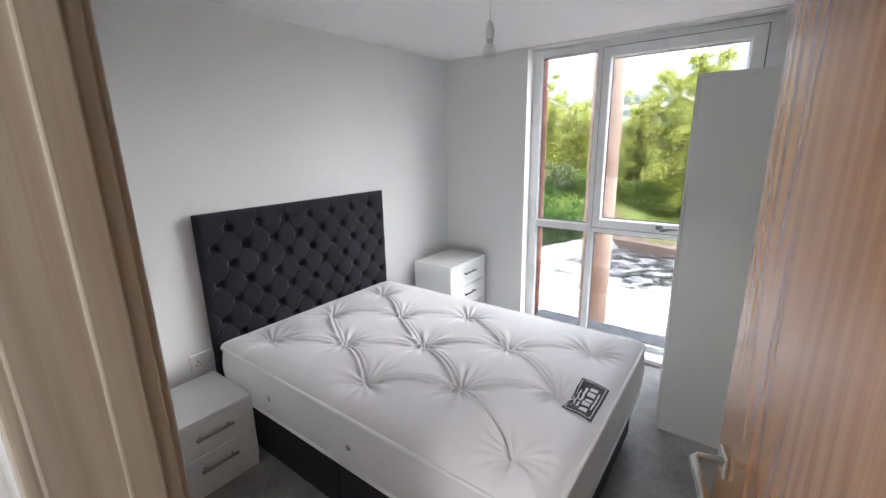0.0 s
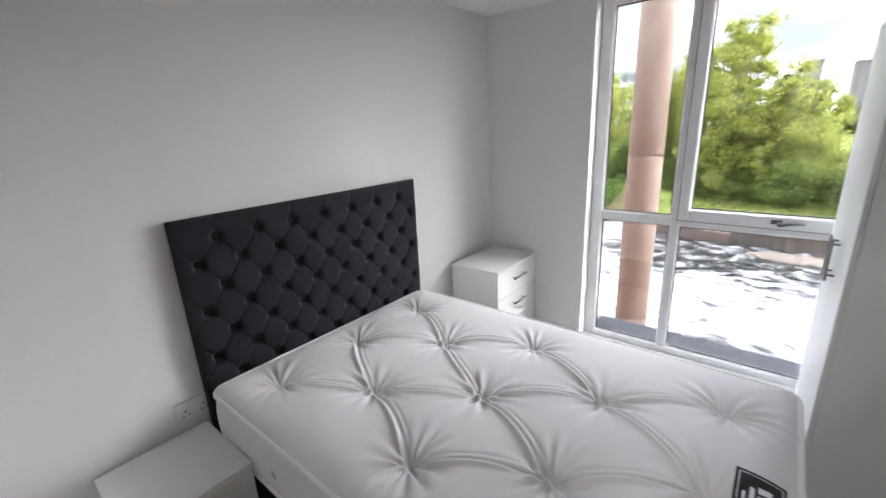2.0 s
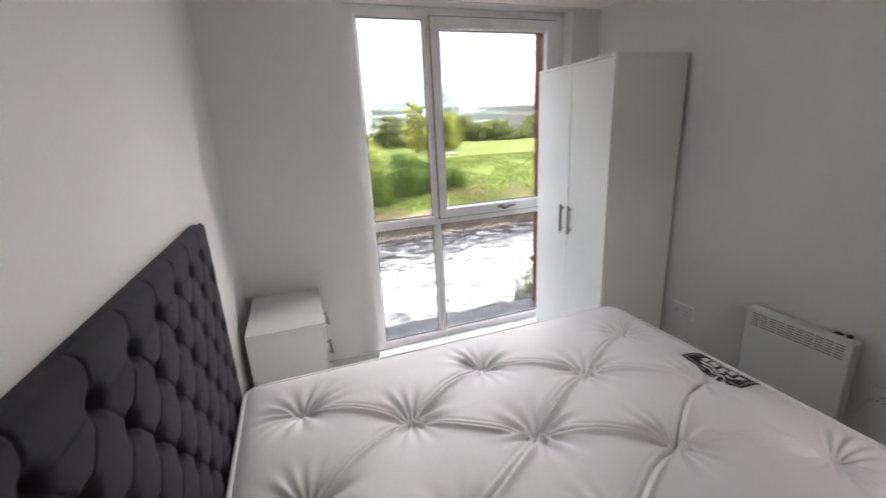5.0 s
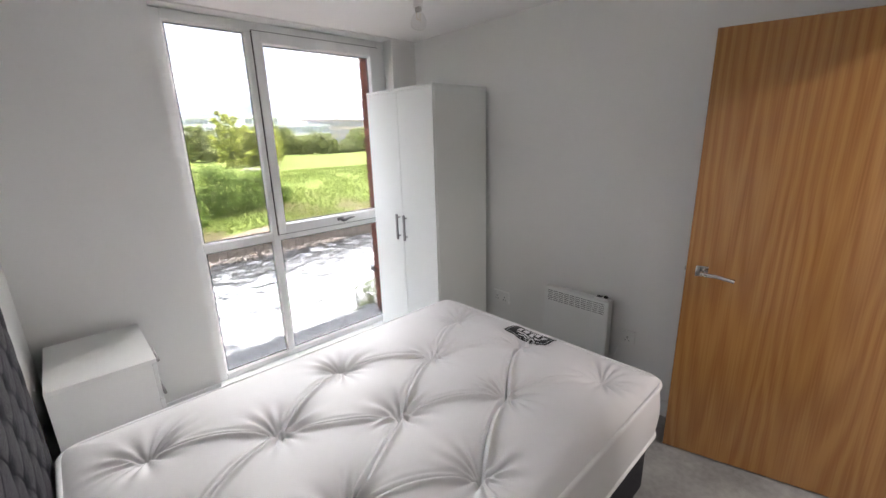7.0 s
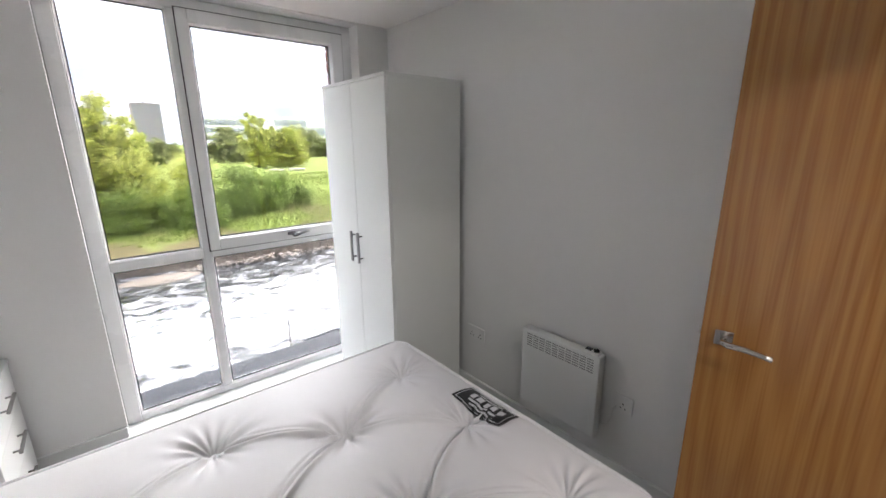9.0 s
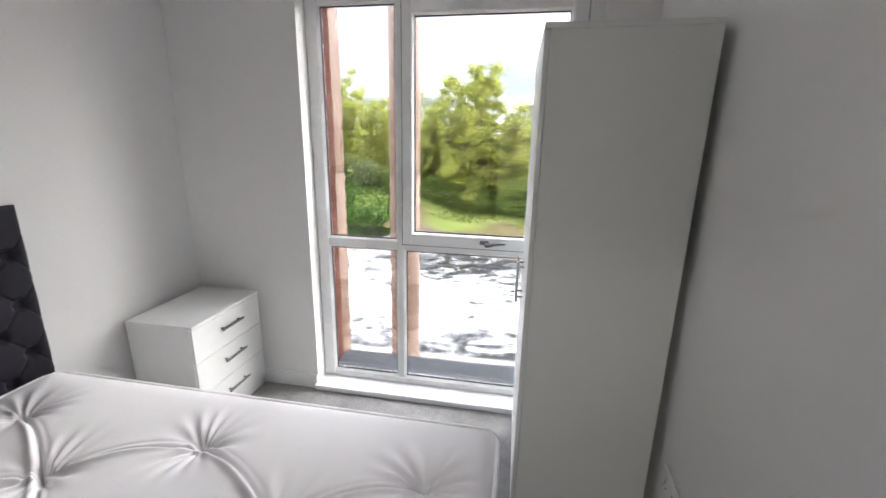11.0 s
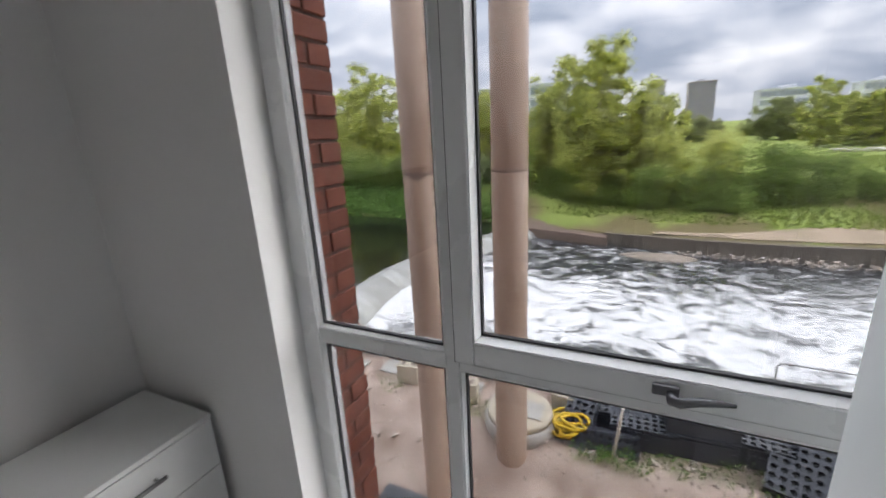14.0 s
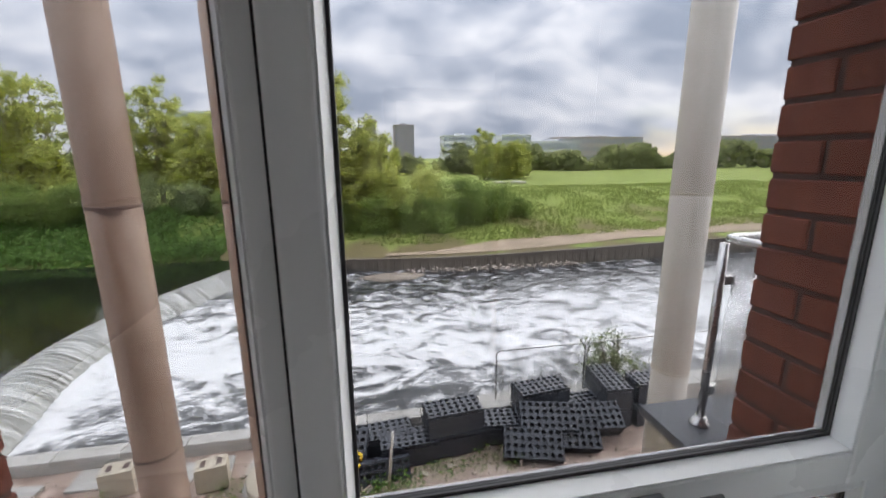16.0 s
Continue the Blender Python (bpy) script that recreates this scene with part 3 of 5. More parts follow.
def drawer_unit(name, at, w, d, h, fronts, label):
    """A flat-pack chest against the west wall, w along y, fronts facing +x."""
    ob = thing(name, at, label, "bedside cabinet")
    box("side_panel", (0, d - 0.02, 0, 0.016, 0, h - 0.018), M_GLOSS, ob, 0.0015)
    box("side_panel", (0, d - 0.02, w - 0.016, w, 0, h - 0.018), M_GLOSS, ob, 0.0015)
    box("back_panel", (0.002, 0.008, 0.016, w - 0.016, 0.02, h - 0.018), M_GLOSS, ob)
    box("top", (0, d, -0.001, w + 0.001, h - 0.0175, h), M_GLOSS, ob, 0.002)
    box("plinth", (d - 0.04, d - 0.024, 0.016, w - 0.016, 0, 0.07), M_GLOSS, ob, 0.001)
    span = (h - 0.021 - 0.065) / fronts
    for k in range(fronts):
        z0 = 0.065 + span * k
        f = box("drawer_front", (d - 0.0195, d - 0.003, 0.001, w - 0.001, z0 + 0.0015, z0 + span - 0.0015), M_GLOSS, ob, 0.002)
        zc, hw = z0 + span * 0.60, 0.085
        hbm = tube(bmesh.new(), [(d + 0.022, w / 2 - hw, zc), (d + 0.022, w / 2 + hw, zc)], 0.007, 12)
        hd = part("handle", hbm, M_HANDLE, f, "brushed steel bar handle")
        for sy in (-0.064, 0.064):
            tube_bm = tube(bmesh.new(), [(d - 0.004, w / 2 + sy, zc), (d + 0.022, w / 2 + sy, zc)], 0.0045, 8)
            part("handle_post", tube_bm, M_HANDLE, f)
    return ob


drawer_unit("bedside_chest", (0.067, 1.686, 0), 0.538, 0.385, 0.647, 3, "white three-drawer bedside chest with steel bar handles")
drawer_unit("bedside_cabinet", (0.04, -0.405, 0), 0.39, 0.39, 0.42, 2, "white low two-drawer bedside cabinet with bar handles")

# ---- wardrobe ----
wardrobe = thing("wardrobe", (2.04, 1.478, 0), "pale white two-door wardrobe with vertical bar handles", "wardrobe")
WW, WD, WH = 0.705, 0.498, 1.913
box("side_panel", (0.018, WD, 0, 0.016, 0, WH - 0.018), M_WARD, wardrobe, 0.0015)
box("side_panel", (0.018, WD, WW - 0.016, WW, 0, WH - 0.018), M_WARD, wardrobe, 0.0015)
box("top", (0, WD, -0.001, WW + 0.001, WH - 0.0175, WH), M_WARD, wardrobe, 0.002)
box("back_panel", (WD - 0.008, WD - 0.002, 0.016, WW - 0.016, 0.02, WH - 0.018), M_WARD, wardrobe)
box("base_panel", (0.02, WD - 0.008, 0.016, WW - 0.016, 0.075, 0.091), M_WARD, wardrobe)
box("plinth", (0.035, 0.05, 0.016, WW - 0.016, 0, 0.075), M_WARD, wardrobe)
for k in range(2):
    y0 = 0.001 + k * WW / 2
    dr = box("door", (0, 0.0165, y0 + 0.0005, y0 + WW / 2 - 0.0025, 0.07, WH - 0.0195), M_WARD, wardrobe, 0.002)
    hy = WW / 2 + (-0.04 if k == 0 else 0.04)
    part("handle", slab(bmesh.new(), -0.032, -0.022, hy - 0.010, hy + 0.010, 0.885, 1.07, 0.003), M_HANDLE, dr, "brushed steel bar handle")
    for hz in (0.91, 1.045):
        part("handle_post", tube(bmesh.new(), [(0.001, hy, hz), (-0.024, hy, hz)], 0.005, 8), M_HANDLE, dr)

# ---- door leaf, standing open ----
HX, HY = 2.524, -0.728
lean = math.degrees(math.atan2(0.075 - HY, 2.323 - HX))
door = thing("door_1", (HX, HY, 0.008), "oak veneered flush door standing open, with lever handles", "door", turn=lean, kind="structure")
LW = math.hypot(0.075 - HY, 2.323 - HX)
box("leaf", (0, LW, -0.044, 0.0, 0, 1.977), M_OAK, door, 0.002)
for side in (1, -1):
    y = 0.0 if side > 0 else -0.044
    zc = 0.965
    part("rose", slab(bmesh.new(), LW - 0.088, LW - 0.038, min(y, y + side * 0.009), max(y, y + side * 0.009), zc - 0.025, zc + 0.025, 0.003), M_CHROME, door, "square satin chrome rose")
    lv = tube(bmesh.new(), [(LW - 0.063, y, zc), (LW - 0.063, y + side * 0.05, zc), (LW - 0.075, y + side * 0.058, zc), (LW - 0.12, y + side * 0.056, zc - 0.003), (LW - 0.165, y + side * 0.055, zc - 0.012), (LW - 0.185, y + side * 0.055, zc - 0.016)],
              [0.009, 0.009, 0.0105, 0.0095, 0.0085, 0.010], 12)
    part("lever", lv, M_CHROME, door, "satin chrome lever handle")
for hz in (0.17, 0.95, 1.75):
    part("hinge", tube(bmesh.new(), [(-0.004, 0.006, hz), (-0.004, 0.006, hz + 0.1)], 0.007, 10), M_STEEL, door, "satin steel hinge")
part("latch", slab(bmesh.new(), LW - 0.001, LW + 0.006, -0.03, -0.014, 0.955, 0.975, 0.002), M_CHROME, door)

# ---- pendant lamp ----
lamp = thing("pendant_lamp", (1.338, 0.761, 0), "bare clear bulb on a white pendant cord", "ceiling lamp")
part("ceiling_rose", lathe(bmesh.new(), [(0.045, H - 0.0), (0.045, H - 0.012), (0.03, H - 0.03), (0.008, H - 0.036)], 24), M_PLASTIC, lamp)
part("cord", tube(bmesh.new(), [(0, 0, H - 0.03), (0.001, 0.001, 2.2), (0, 0, 2.11)], 0.0032, 8), M_PLASTIC, lamp)
part("lamp_holder", lathe(bmesh.new(), [(0.008, 2.12), (0.014, 2.108), (0.017, 2.085), (0.019, 2.083), (0.019, 2.062), (0.017, 2.06), (0.0185, 2.045), (0.0185, 2.036)], 20), M_PLASTIC, lamp)
part("bulb_cap", lathe(bmesh.new(), [(0.012, 2.04), (0.012, 2.022), (0.0115, 2.02)], 18), M_STEEL, lamp, "metal bulb cap")
part("bulb", lathe(bmesh.new(), [(0.0115, 2.022), (0.014, 2.012), (0.023, 1.998), (0.028, 1.982), (0.0285, 1.972), (0.025, 1.957), (0.016, 1.947), (0.004, 1.943)], 24), M_BULB, lamp, "clear glass bulb").visible_shadow = False
part("filament", tube(bmesh.new(), [(-0.008, 0, 2.015), (-0.008, 0, 1.985), (0, 0.004, 1.99), (0.008, 0, 1.985), (0.008, 0, 2.015)], 0.0008, 5), M_BRASS, lamp)

squat = Matrix.Translation((0, 0, 2.07)) @ Matrix.Diagonal((1, 1, 0.8, 1)) @ Matrix.Translation((0, 0, -2.07))
for ob in lamp.children:
    if ob.name.split(".")[0] in ("lamp_holder", "bulb_cap", "bulb", "filament"):
        ob.matrix_local = squat

# ---- panel heater ----
heater = thing("panel_heater", (X1, 0.50, 0), "slim white electric panel heater on the wall", "heater")
box("body", (-0.068, -0.012, 0, 0.44, 0.20, 0.625), M_GLOSS, heater, 0.008, seg=3)
for by in (0.08, 0.36):
    box("bracket", (-0.014, 0.0, by, by + 0.03, 0.26, 0.56), M_PLASTIC, heater)
# slots are thin grey strips on the solid body, coloured as the grille's shade
for r in range(6):
    for k in range(10):
        y0 = 0.028 + k * 0.0388
        box("vent_slot", (-0.0685, -0.066, y0, y0 + 0.033, 0.537 + r * 0.0125, 0.5425 + r * 0.0125), M_VENT, heater)
box("control_box", (-0.064, -0.018, 0.012, 0.095, 0.6245, 0.638), M_PLASTIC, heater, 0.003)
part("dial", lathe(bmesh.new(), [(0.013, 0.638), (0.013, 0.646), (0.009, 0.648)], 16, (-0.041, 0.033, 0)), M_DARK, heater, "dark thermostat dial")
box("display", (-0.054, -0.028, 0.056, 0.086, 0.638, 0.6405), M_DARK, heater)


def wall_plate(name, at, w, label, slots, turn=0.0):
    ob = thing(name, at, label, "socket", turn=turn)
    box("plate", (-0.009, 0, -w / 2, w / 2, -0.043, 0.043), M_PLASTIC, ob, 0.003)
    for y in slots:
        box("switch", (-0.0125, -0.008, y - 0.007, y + 0.007, 0.012, 0.03), M_PLASTIC, ob, 0.001)
        for dy, dz, hh in ((0, 0.0, 0.004), (-0.011, -0.02, 0.003), (0.011, -0.02, 0.003)):
            box("slot", (-0.0095, -0.007, y + dy - 0.003, y + dy + 0.003, dz - hh, dz + hh), M_DARK, ob)
    return ob


wall_plate("double_socket", (X1, 1.355, 0.415), 0.146, "white plastic double socket on the wall", (-0.035, 0.035))
spur = wall_plate("fused_spur", (X1, 0.40, 0.415), 0.086, "white fused spur outlet beside the heater", (0.0,))
part("flex", tube(bmesh.new(), [(-0.01, 0.03, -0.02), (-0.03, 0.034, -0.03), (-0.033, 0.04, -0.07), (-0.028, 0.06, -0.13), (-0.02, 0.09, -0.15), (-0.03, 0.13, -0.13)], 0.0035, 8), M_PLASTIC, spur, "white heater flex")
wall_plate("double_socket", (X0, -0.045, 0.5), 0.146, "white plastic double socket behind the bedside cabinet", (-0.035, 0.035), 180.0)

# ---- outside materials ----
M_BRICK = material("red_brick", (0.155, 0.042, 0.026), 0.82, scale=16, second=(0.26, 0.085, 0.05), bump=0.6, bump_scale=90, per_piece=0.2)
M_MORTAR = material("dark_mortar", (0.085, 0.055, 0.047), 0.95, vary=0.2, scale=20, bump=0.4, bump_scale=120)
M_SLATE = material("grey_coping", (0.085, 0.09, 0.10), 0.55, vary=0.15, scale=8, bump=0.1, bump_scale=100)
M_SLEEVE = material("column_paint", (0.29, 0.175, 0.115), 0.42, scale=1.6, second=(0.56, 0.43, 0.335), stretch=(1.6, 1.6, 0.22), bump=0.02, bump_scale=30)
M_CREAM = material("cream_column_paint", (0.52, 0.46, 0.38), 0.42, scale=1.6, second=(0.76, 0.71, 0.62), stretch=(1.6, 1.6, 0.22), bump=0.02, bump_scale=30)
M_SEAM = material("column_seam", (0.10, 0.06, 0.045), 0.7, scale=12, second=(0.21, 0.14, 0.105))
M_STREAK = material("pale_drip", (0.78, 0.70, 0.62), 0.6, vary=0.1)
M_CONC = material("concrete", (0.36, 0.34, 0.30), 0.9, scale=3, second=(0.50, 0.48, 0.44), bump=0.4, bump_scale=60, per_piece=0.08)
M_BLOCK = material("buff_concrete_block", (0.43, 0.37, 0.27), 0.92, scale=9, second=(0.52, 0.46, 0.36), bump=0.6, bump_scale=110)
M_SOIL = material("bare_soil", (0.22, 0.145, 0.105), 0.95, scale=2.2, second=(0.58, 0.46, 0.38), detail=9.0, bump=1.0, bump_scale=26)
M_RUBBLE = material("rubble", (0.42, 0.34, 0.27), 0.95, scale=3, second=(0.60, 0.53, 0.46), per_island=0.25)
M_CRATE = material("black_plastic", (0.052, 0.056, 0.066), 0.42, vary=0.2, scale=5)
M_YELLOW = material("yellow_pipe", (0.72, 0.48, 0.02), 0.5, vary=0.15, scale=9)
M_PATH = material("tan_gravel_path", (0.30, 0.235, 0.15), 0.95, scale=0.7, second=(0.50, 0.38, 0.27), bump=0.5, bump_scale=20)
M_PILE = material("weathered_piling", (0.105, 0.085, 0.065), 0.9, scale=1.5, second=(0.21, 0.175, 0.14), stretch=(1, 1, 0.3), per_piece=0.2, per_island=0.0)
M_SILT = material("wet_silt", (0.25, 0.20, 0.15), 0.6, scale=2.0, second=(0.34, 0.28, 0.22))
M_APRON = material("brown_apron", (0.15, 0.10, 0.075), 0.8, scale=0.8, second=(0.24, 0.17, 0.13), bump=0.3, bump_scale=10)
M_BARK = material("bark", (0.10, 0.075, 0.05), 0.95, scale=6, second=(0.17, 0.13, 0.09))
M_TOWER = material("brown_cladding", (0.36, 0.30, 0.32), 0.8, vary=0.1, scale=0.2)
M_OFFICE = material("pale_cladding", (0.72, 0.73, 0.75), 0.7, vary=0.08, scale=0.1)
M_TERRA = material("tan_cladding", (0.48, 0.41, 0.38), 0.8, vary=0.08, scale=0.1)
M_PANE = material("far_window", (0.20, 0.23, 0.27), 0.2, vary=0.2)
M_BALUST = pane_glass("balustrade_glass")


def foliage(name, a, b, c):
    """Leaves: each one takes its own tint, some light passes through."""
    m = bpy.data.materials.new(name)
    m.use_nodes = True
    n, l = m.node_tree.nodes, m.node_tree.links
    p = n["Principled BSDF"]
    p.inputs["Roughness"].default_value = 0.6
    p.inputs["Specular IOR Level"].default_value = 0.25
    g = n.new("ShaderNodeNewGeometry")
    r = n.new("ShaderNodeValToRGB")
    r.color_ramp.elements[0].color, r.color_ramp.elements[1].color = (*a, 1), (*c, 1)
    r.color_ramp.elements.new(0.5).color = (*b, 1)
    l.new(g.outputs["Random Per Island"], r.inputs["Fac"])
    l.new(r.outputs["Color"], p.inputs["Base Color"])
    tr = n.new("ShaderNodeBsdfTranslucent")
    l.new(r.outputs["Color"], tr.inputs["Color"])
    mx = n.new("ShaderNodeMixShader")
    mx.inputs[0].default_value = 0.6
    l.new(p.outputs[0], mx.inputs[1])
    l.new(tr.outputs[0], mx.inputs[2])
    l.new(mx.outputs[0], n["Material Output"].inputs["Surface"])
    return m


M_WILLOW = foliage("spring_willow_leaf", (0.44, 0.47, 0.11), (0.56, 0.59, 0.16), (0.69, 0.70, 0.26))
M_BUSH = foliage("bush_leaf", (0.17, 0.25, 0.06), (0.29, 0.38, 0.10), (0.42, 0.50, 0.16))
M_HAW = foliage("grey_green_leaf", (0.18, 0.23, 0.09), (0.28, 0.33, 0.14), (0.44, 0.47, 0.28))
M_IVY = foliage("dark_ground_leaf", (0.08, 0.15, 0.03), (0.17, 0.29, 0.07), (0.30, 0.44, 0.13))
M_FARLEAF = foliage("far_leaf", (0.24, 0.27, 0.11), (0.33, 0.36, 0.15), (0.44, 0.46, 0.20))
M_BLADE = foliage("grass_blade", (0.18, 0.24, 0.055), (0.29, 0.35, 0.09), (0.42, 0.46, 0.14))


def grass_sheet():
    """Meadow: bright mown grass with tufts, bare and brown patches on the slope."""
    m = material("meadow", (0.20, 0.255, 0.06), 0.95, scale=0.5, second=(0.35, 0.405, 0.11), bump=0.8, bump_scale=3.0, spec=0.1)
    n, l = m.node_tree.nodes, m.node_tree.links
    b = n["Principled BSDF"]
    co = n.new("ShaderNodeTexCoord")
    t = n.new("ShaderNodeTexNoise")
    t.inputs["Scale"].default_value, t.inputs["Detail"].default_value = 0.28, 6.0
    l.new(co.outputs["Object"], t.inputs["Vector"])
    sp = n.new("ShaderNodeSeparateXYZ")
    l.new(co.outputs["Object"], sp.inputs[0])
    near = n.new("ShaderNodeMapRange")            # the worn strip above the path
    near.inputs["From Min"].default_value, near.inputs["From Max"].default_value = 24.0, 38.0
    near.inputs["To Min"].default_value, near.inputs["To Max"].default_value = 0.20, -0.12
    l.new(sp.outputs["Y"], near.inputs["Value"])
    s = n.new("ShaderNodeMath")
    l.new(t.outputs["Fac"], s.inputs[0])
    l.new(near.outputs[0], s.inputs[1])
    r = n.new("ShaderNodeValToRGB")
    r.color_ramp.elements[0].position, r.color_ramp.elements[1].position = 0.60, 0.70
    l.new(s.outputs[0], r.inputs["Fac"])
    mix = n.new("ShaderNodeMixRGB")
    mix.inputs["Color2"].default_value = (0.20, 0.165, 0.08, 1)
    old = b.inputs["Base Color"].links[0].from_socket
    l.new(r.outputs["Color"], mix.inputs["Fac"])
    l.new(old, mix.inputs["Color1"])
    l.new(mix.outputs[0], b.inputs["Base Color"])
    return m


M_MEADOW = grass_sheet()


def water_material(name, foam_on):
    m = bpy.data.materials.new(name)
    m.use_nodes = True
    n, l = m.node_tree.nodes, m.node_tree.links
    b = n["Principled BSDF"]
    co = n.new("ShaderNodeTexCoord")

    def math_node(op, a, c):
        k = n.new("ShaderNodeMath")
        k.operation = op
        for i, v in enumerate((a, c)):
            if isinstance(v, (int, float)):
                k.inputs[i].default_value = v
            elif v is not None:
                l.new(v, k.inputs[i])
        return k.outputs[0]

    mp = n.new("ShaderNodeMapping")
    mp.inputs["Scale"].default_value = (0.85, 1.2, 1.0)
    mp.inputs["Rotation"].default_value = (0, 0, radians(-6))
    l.new(co.outputs["Object"], mp.inputs["Vector"])
    rip = n.new("ShaderNodeTexNoise")
    rip.inputs["Scale"].default_value, rip.inputs["Detail"].default_value = (1.6, 6.0) if foam_on else (1.1, 3.0)
    l.new(mp.outputs[0], rip.inputs["Vector"])
    bp = n.new("ShaderNodeBump")
    bp.inputs["Strength"].default_value, bp.inputs["Distance"].default_value = (0.9, 0.14) if foam_on else (0.25, 0.05)
    l.new(rip.outputs["Fac"], bp.inputs["Height"])
    l.new(bp.outputs[0], b.inputs["Normal"])
    b.inputs["IOR"].default_value = 1.33
    if not foam_on:
        b.inputs["Base Color"].default_value, b.inputs["Roughness"].default_value = (0.012, 0.014, 0.010, 1), 0.06
        return m
    sp = n.new("ShaderNodeSeparateXYZ")
    l.new(co.outputs["Object"], sp.inputs[0])
    t1 = n.new("ShaderNodeTexNoise")
    t1.inputs["Scale"].default_value, t1.inputs["Detail"].default_value, t1.inputs["Roughness"].default_value, t1.inputs["Distortion"].default_value = 0.8, 10.0, 0.64, 1.7
    l.new(mp.outputs[0], t1.inputs["Vector"])
    t2 = n.new("ShaderNodeTexNoise")
    t2.inputs["Scale"].default_value, t2.inputs["Detail"].default_value, t2.inputs["Roughness"].default_value, t2.inputs["Distortion"].default_value = 5.2, 9.0, 0.74, 0.9
    l.new(mp.outputs[0], t2.inputs["Vector"])
    both = math_node("ADD", math_node("MULTIPLY", t1.outputs["Fac"], 0.6), math_node("MULTIPLY", t2.outputs["Fac"], 0.4))
    # foam is thickest at the foot of the weir and down the middle of the stream
    d = math_node("DIVIDE", math_node("SUBTRACT", sp.outputs["Y"], 14.5), 3.6)
    mid = math_node("MULTIPLY", math_node("POWER", 2.718, math_node("MULTIPLY", math_node("MULTIPLY", d, d), -1.0)), 0.13)
    foot = math_node("MULTIPLY", math_node("POWER", 2.718, math_node("DIVIDE", math_node("ADD", sp.outputs["X"], 5.0), -4.0)), 0.045)
    fac = math_node("ADD", math_node("ADD", both, mid), math_node("SUBTRACT", foot, 0.08))
    r = n.new("ShaderNodeValToRGB")
    r.color_ramp.elements[0].position, r.color_ramp.elements[0].color = 0.44, (0, 0, 0, 1)
    r.color_ramp.elements[1].position, r.color_ramp.elements[1].color = 0.55, (1, 1, 1, 1)
    r.color_ramp.elements.new(0.485).color = (0.24, 0.24, 0.24, 1)      # thin lacy foam
    l.new(fac, r.inputs["Fac"])
    mix = n.new("ShaderNodeMixRGB")
    mix.inputs["Color1"].default_value, mix.inputs["Color2"].default_value = (0.045, 0.046, 0.047, 1), (0.78, 0.775, 0.755, 1)
    l.new(r.outputs["Color"], mix.inputs["Fac"])
    l.new(mix.outputs[0], b.inputs["Base Color"])
    rr = n.new("ShaderNodeMapRange")
    rr.inputs["To Min"].default_value, rr.inputs["To Max"].default_value = 0.22, 0.85
    l.new(r.outputs["Color"], rr.inputs["Value"])
    l.new(rr.outputs[0], b.inputs["Roughness"])
    return m


M_RIVER = water_material("foaming_river", True)
M_POOL = water_material("still_water", False)
M_FALL = material("falling_water", (0.10, 0.095, 0.075), 0.35, scale=1.0, second=(0.62, 0.62, 0.58), bump=0.5, bump_scale=8)

for nd in M_FALL.node_tree.nodes:
    if nd.type == "VALTORGB":
        nd.color_ramp.elements[0].position, nd.color_ramp.elements[1].position = 0.50, 0.84
    if nd.type == "MAPPING":
        nd.inputs["Scale"].default_value = (150, 1.1, 1)
        M_FALL.node_tree.links.new([q for q in M_FALL.node_tree.nodes if q.type == "TEX_COORD"][0].outputs["UV"], nd.inputs["Vector"])

# ---- outside: levels ----
GZ, WZ, UZ = -2.9, -4.2, -3.7
RNG = np.random.default_rng(7)


def sheet(name, xs, ys, fn, mat, label, category):
    """A ground sheet from rows of x and y and a height."""
    verts = [(x, y, fn(x, y)) for y in ys for x in xs]
    w = len(xs)
    faces = [(j * w + i, j * w + i + 1, (j + 1) * w + i + 1, (j + 1) * w + i) for j in range(len(ys) - 1) for i in range(w - 1)]
    me = bpy.data.meshes.new(name)
    me.from_pydata(verts, [], faces)
    me.polygons.foreach_set("use_smooth", [True] * len(faces))
    me.materials.append(mat)
    return tagged(new(name, me), label, category, kind="structure")


def steps(*stops):
    """Coordinates from (start, stop, pitch) stretches."""
    out = []
    for a, b, p in stops:
        out += list(np.arange(a, b, p))
    return [float(v) for v in out] + [float(stops[-1][1])]


def bank_y(x):
    """Where the far bank meets the river."""
    if x < -4:
        return 24.6 - 0.04 * (x + 4) + 0.3 * math.sin(x * 0.7)
    if x < 0.3:
        return 24.4 - 0.25 * (x + 4)
    return 23.3 - 1.2 * math.sin(min(1.0, (x - 0.3) / 8.0) * math.pi / 2) + max(0.0, x - 14) * 0.06


def wall_top(x):
    """Top of the piled wall, lower towards the weir."""
    return -3.64 + 0.29 * min(1.0, max(0.0, x / 17.0))


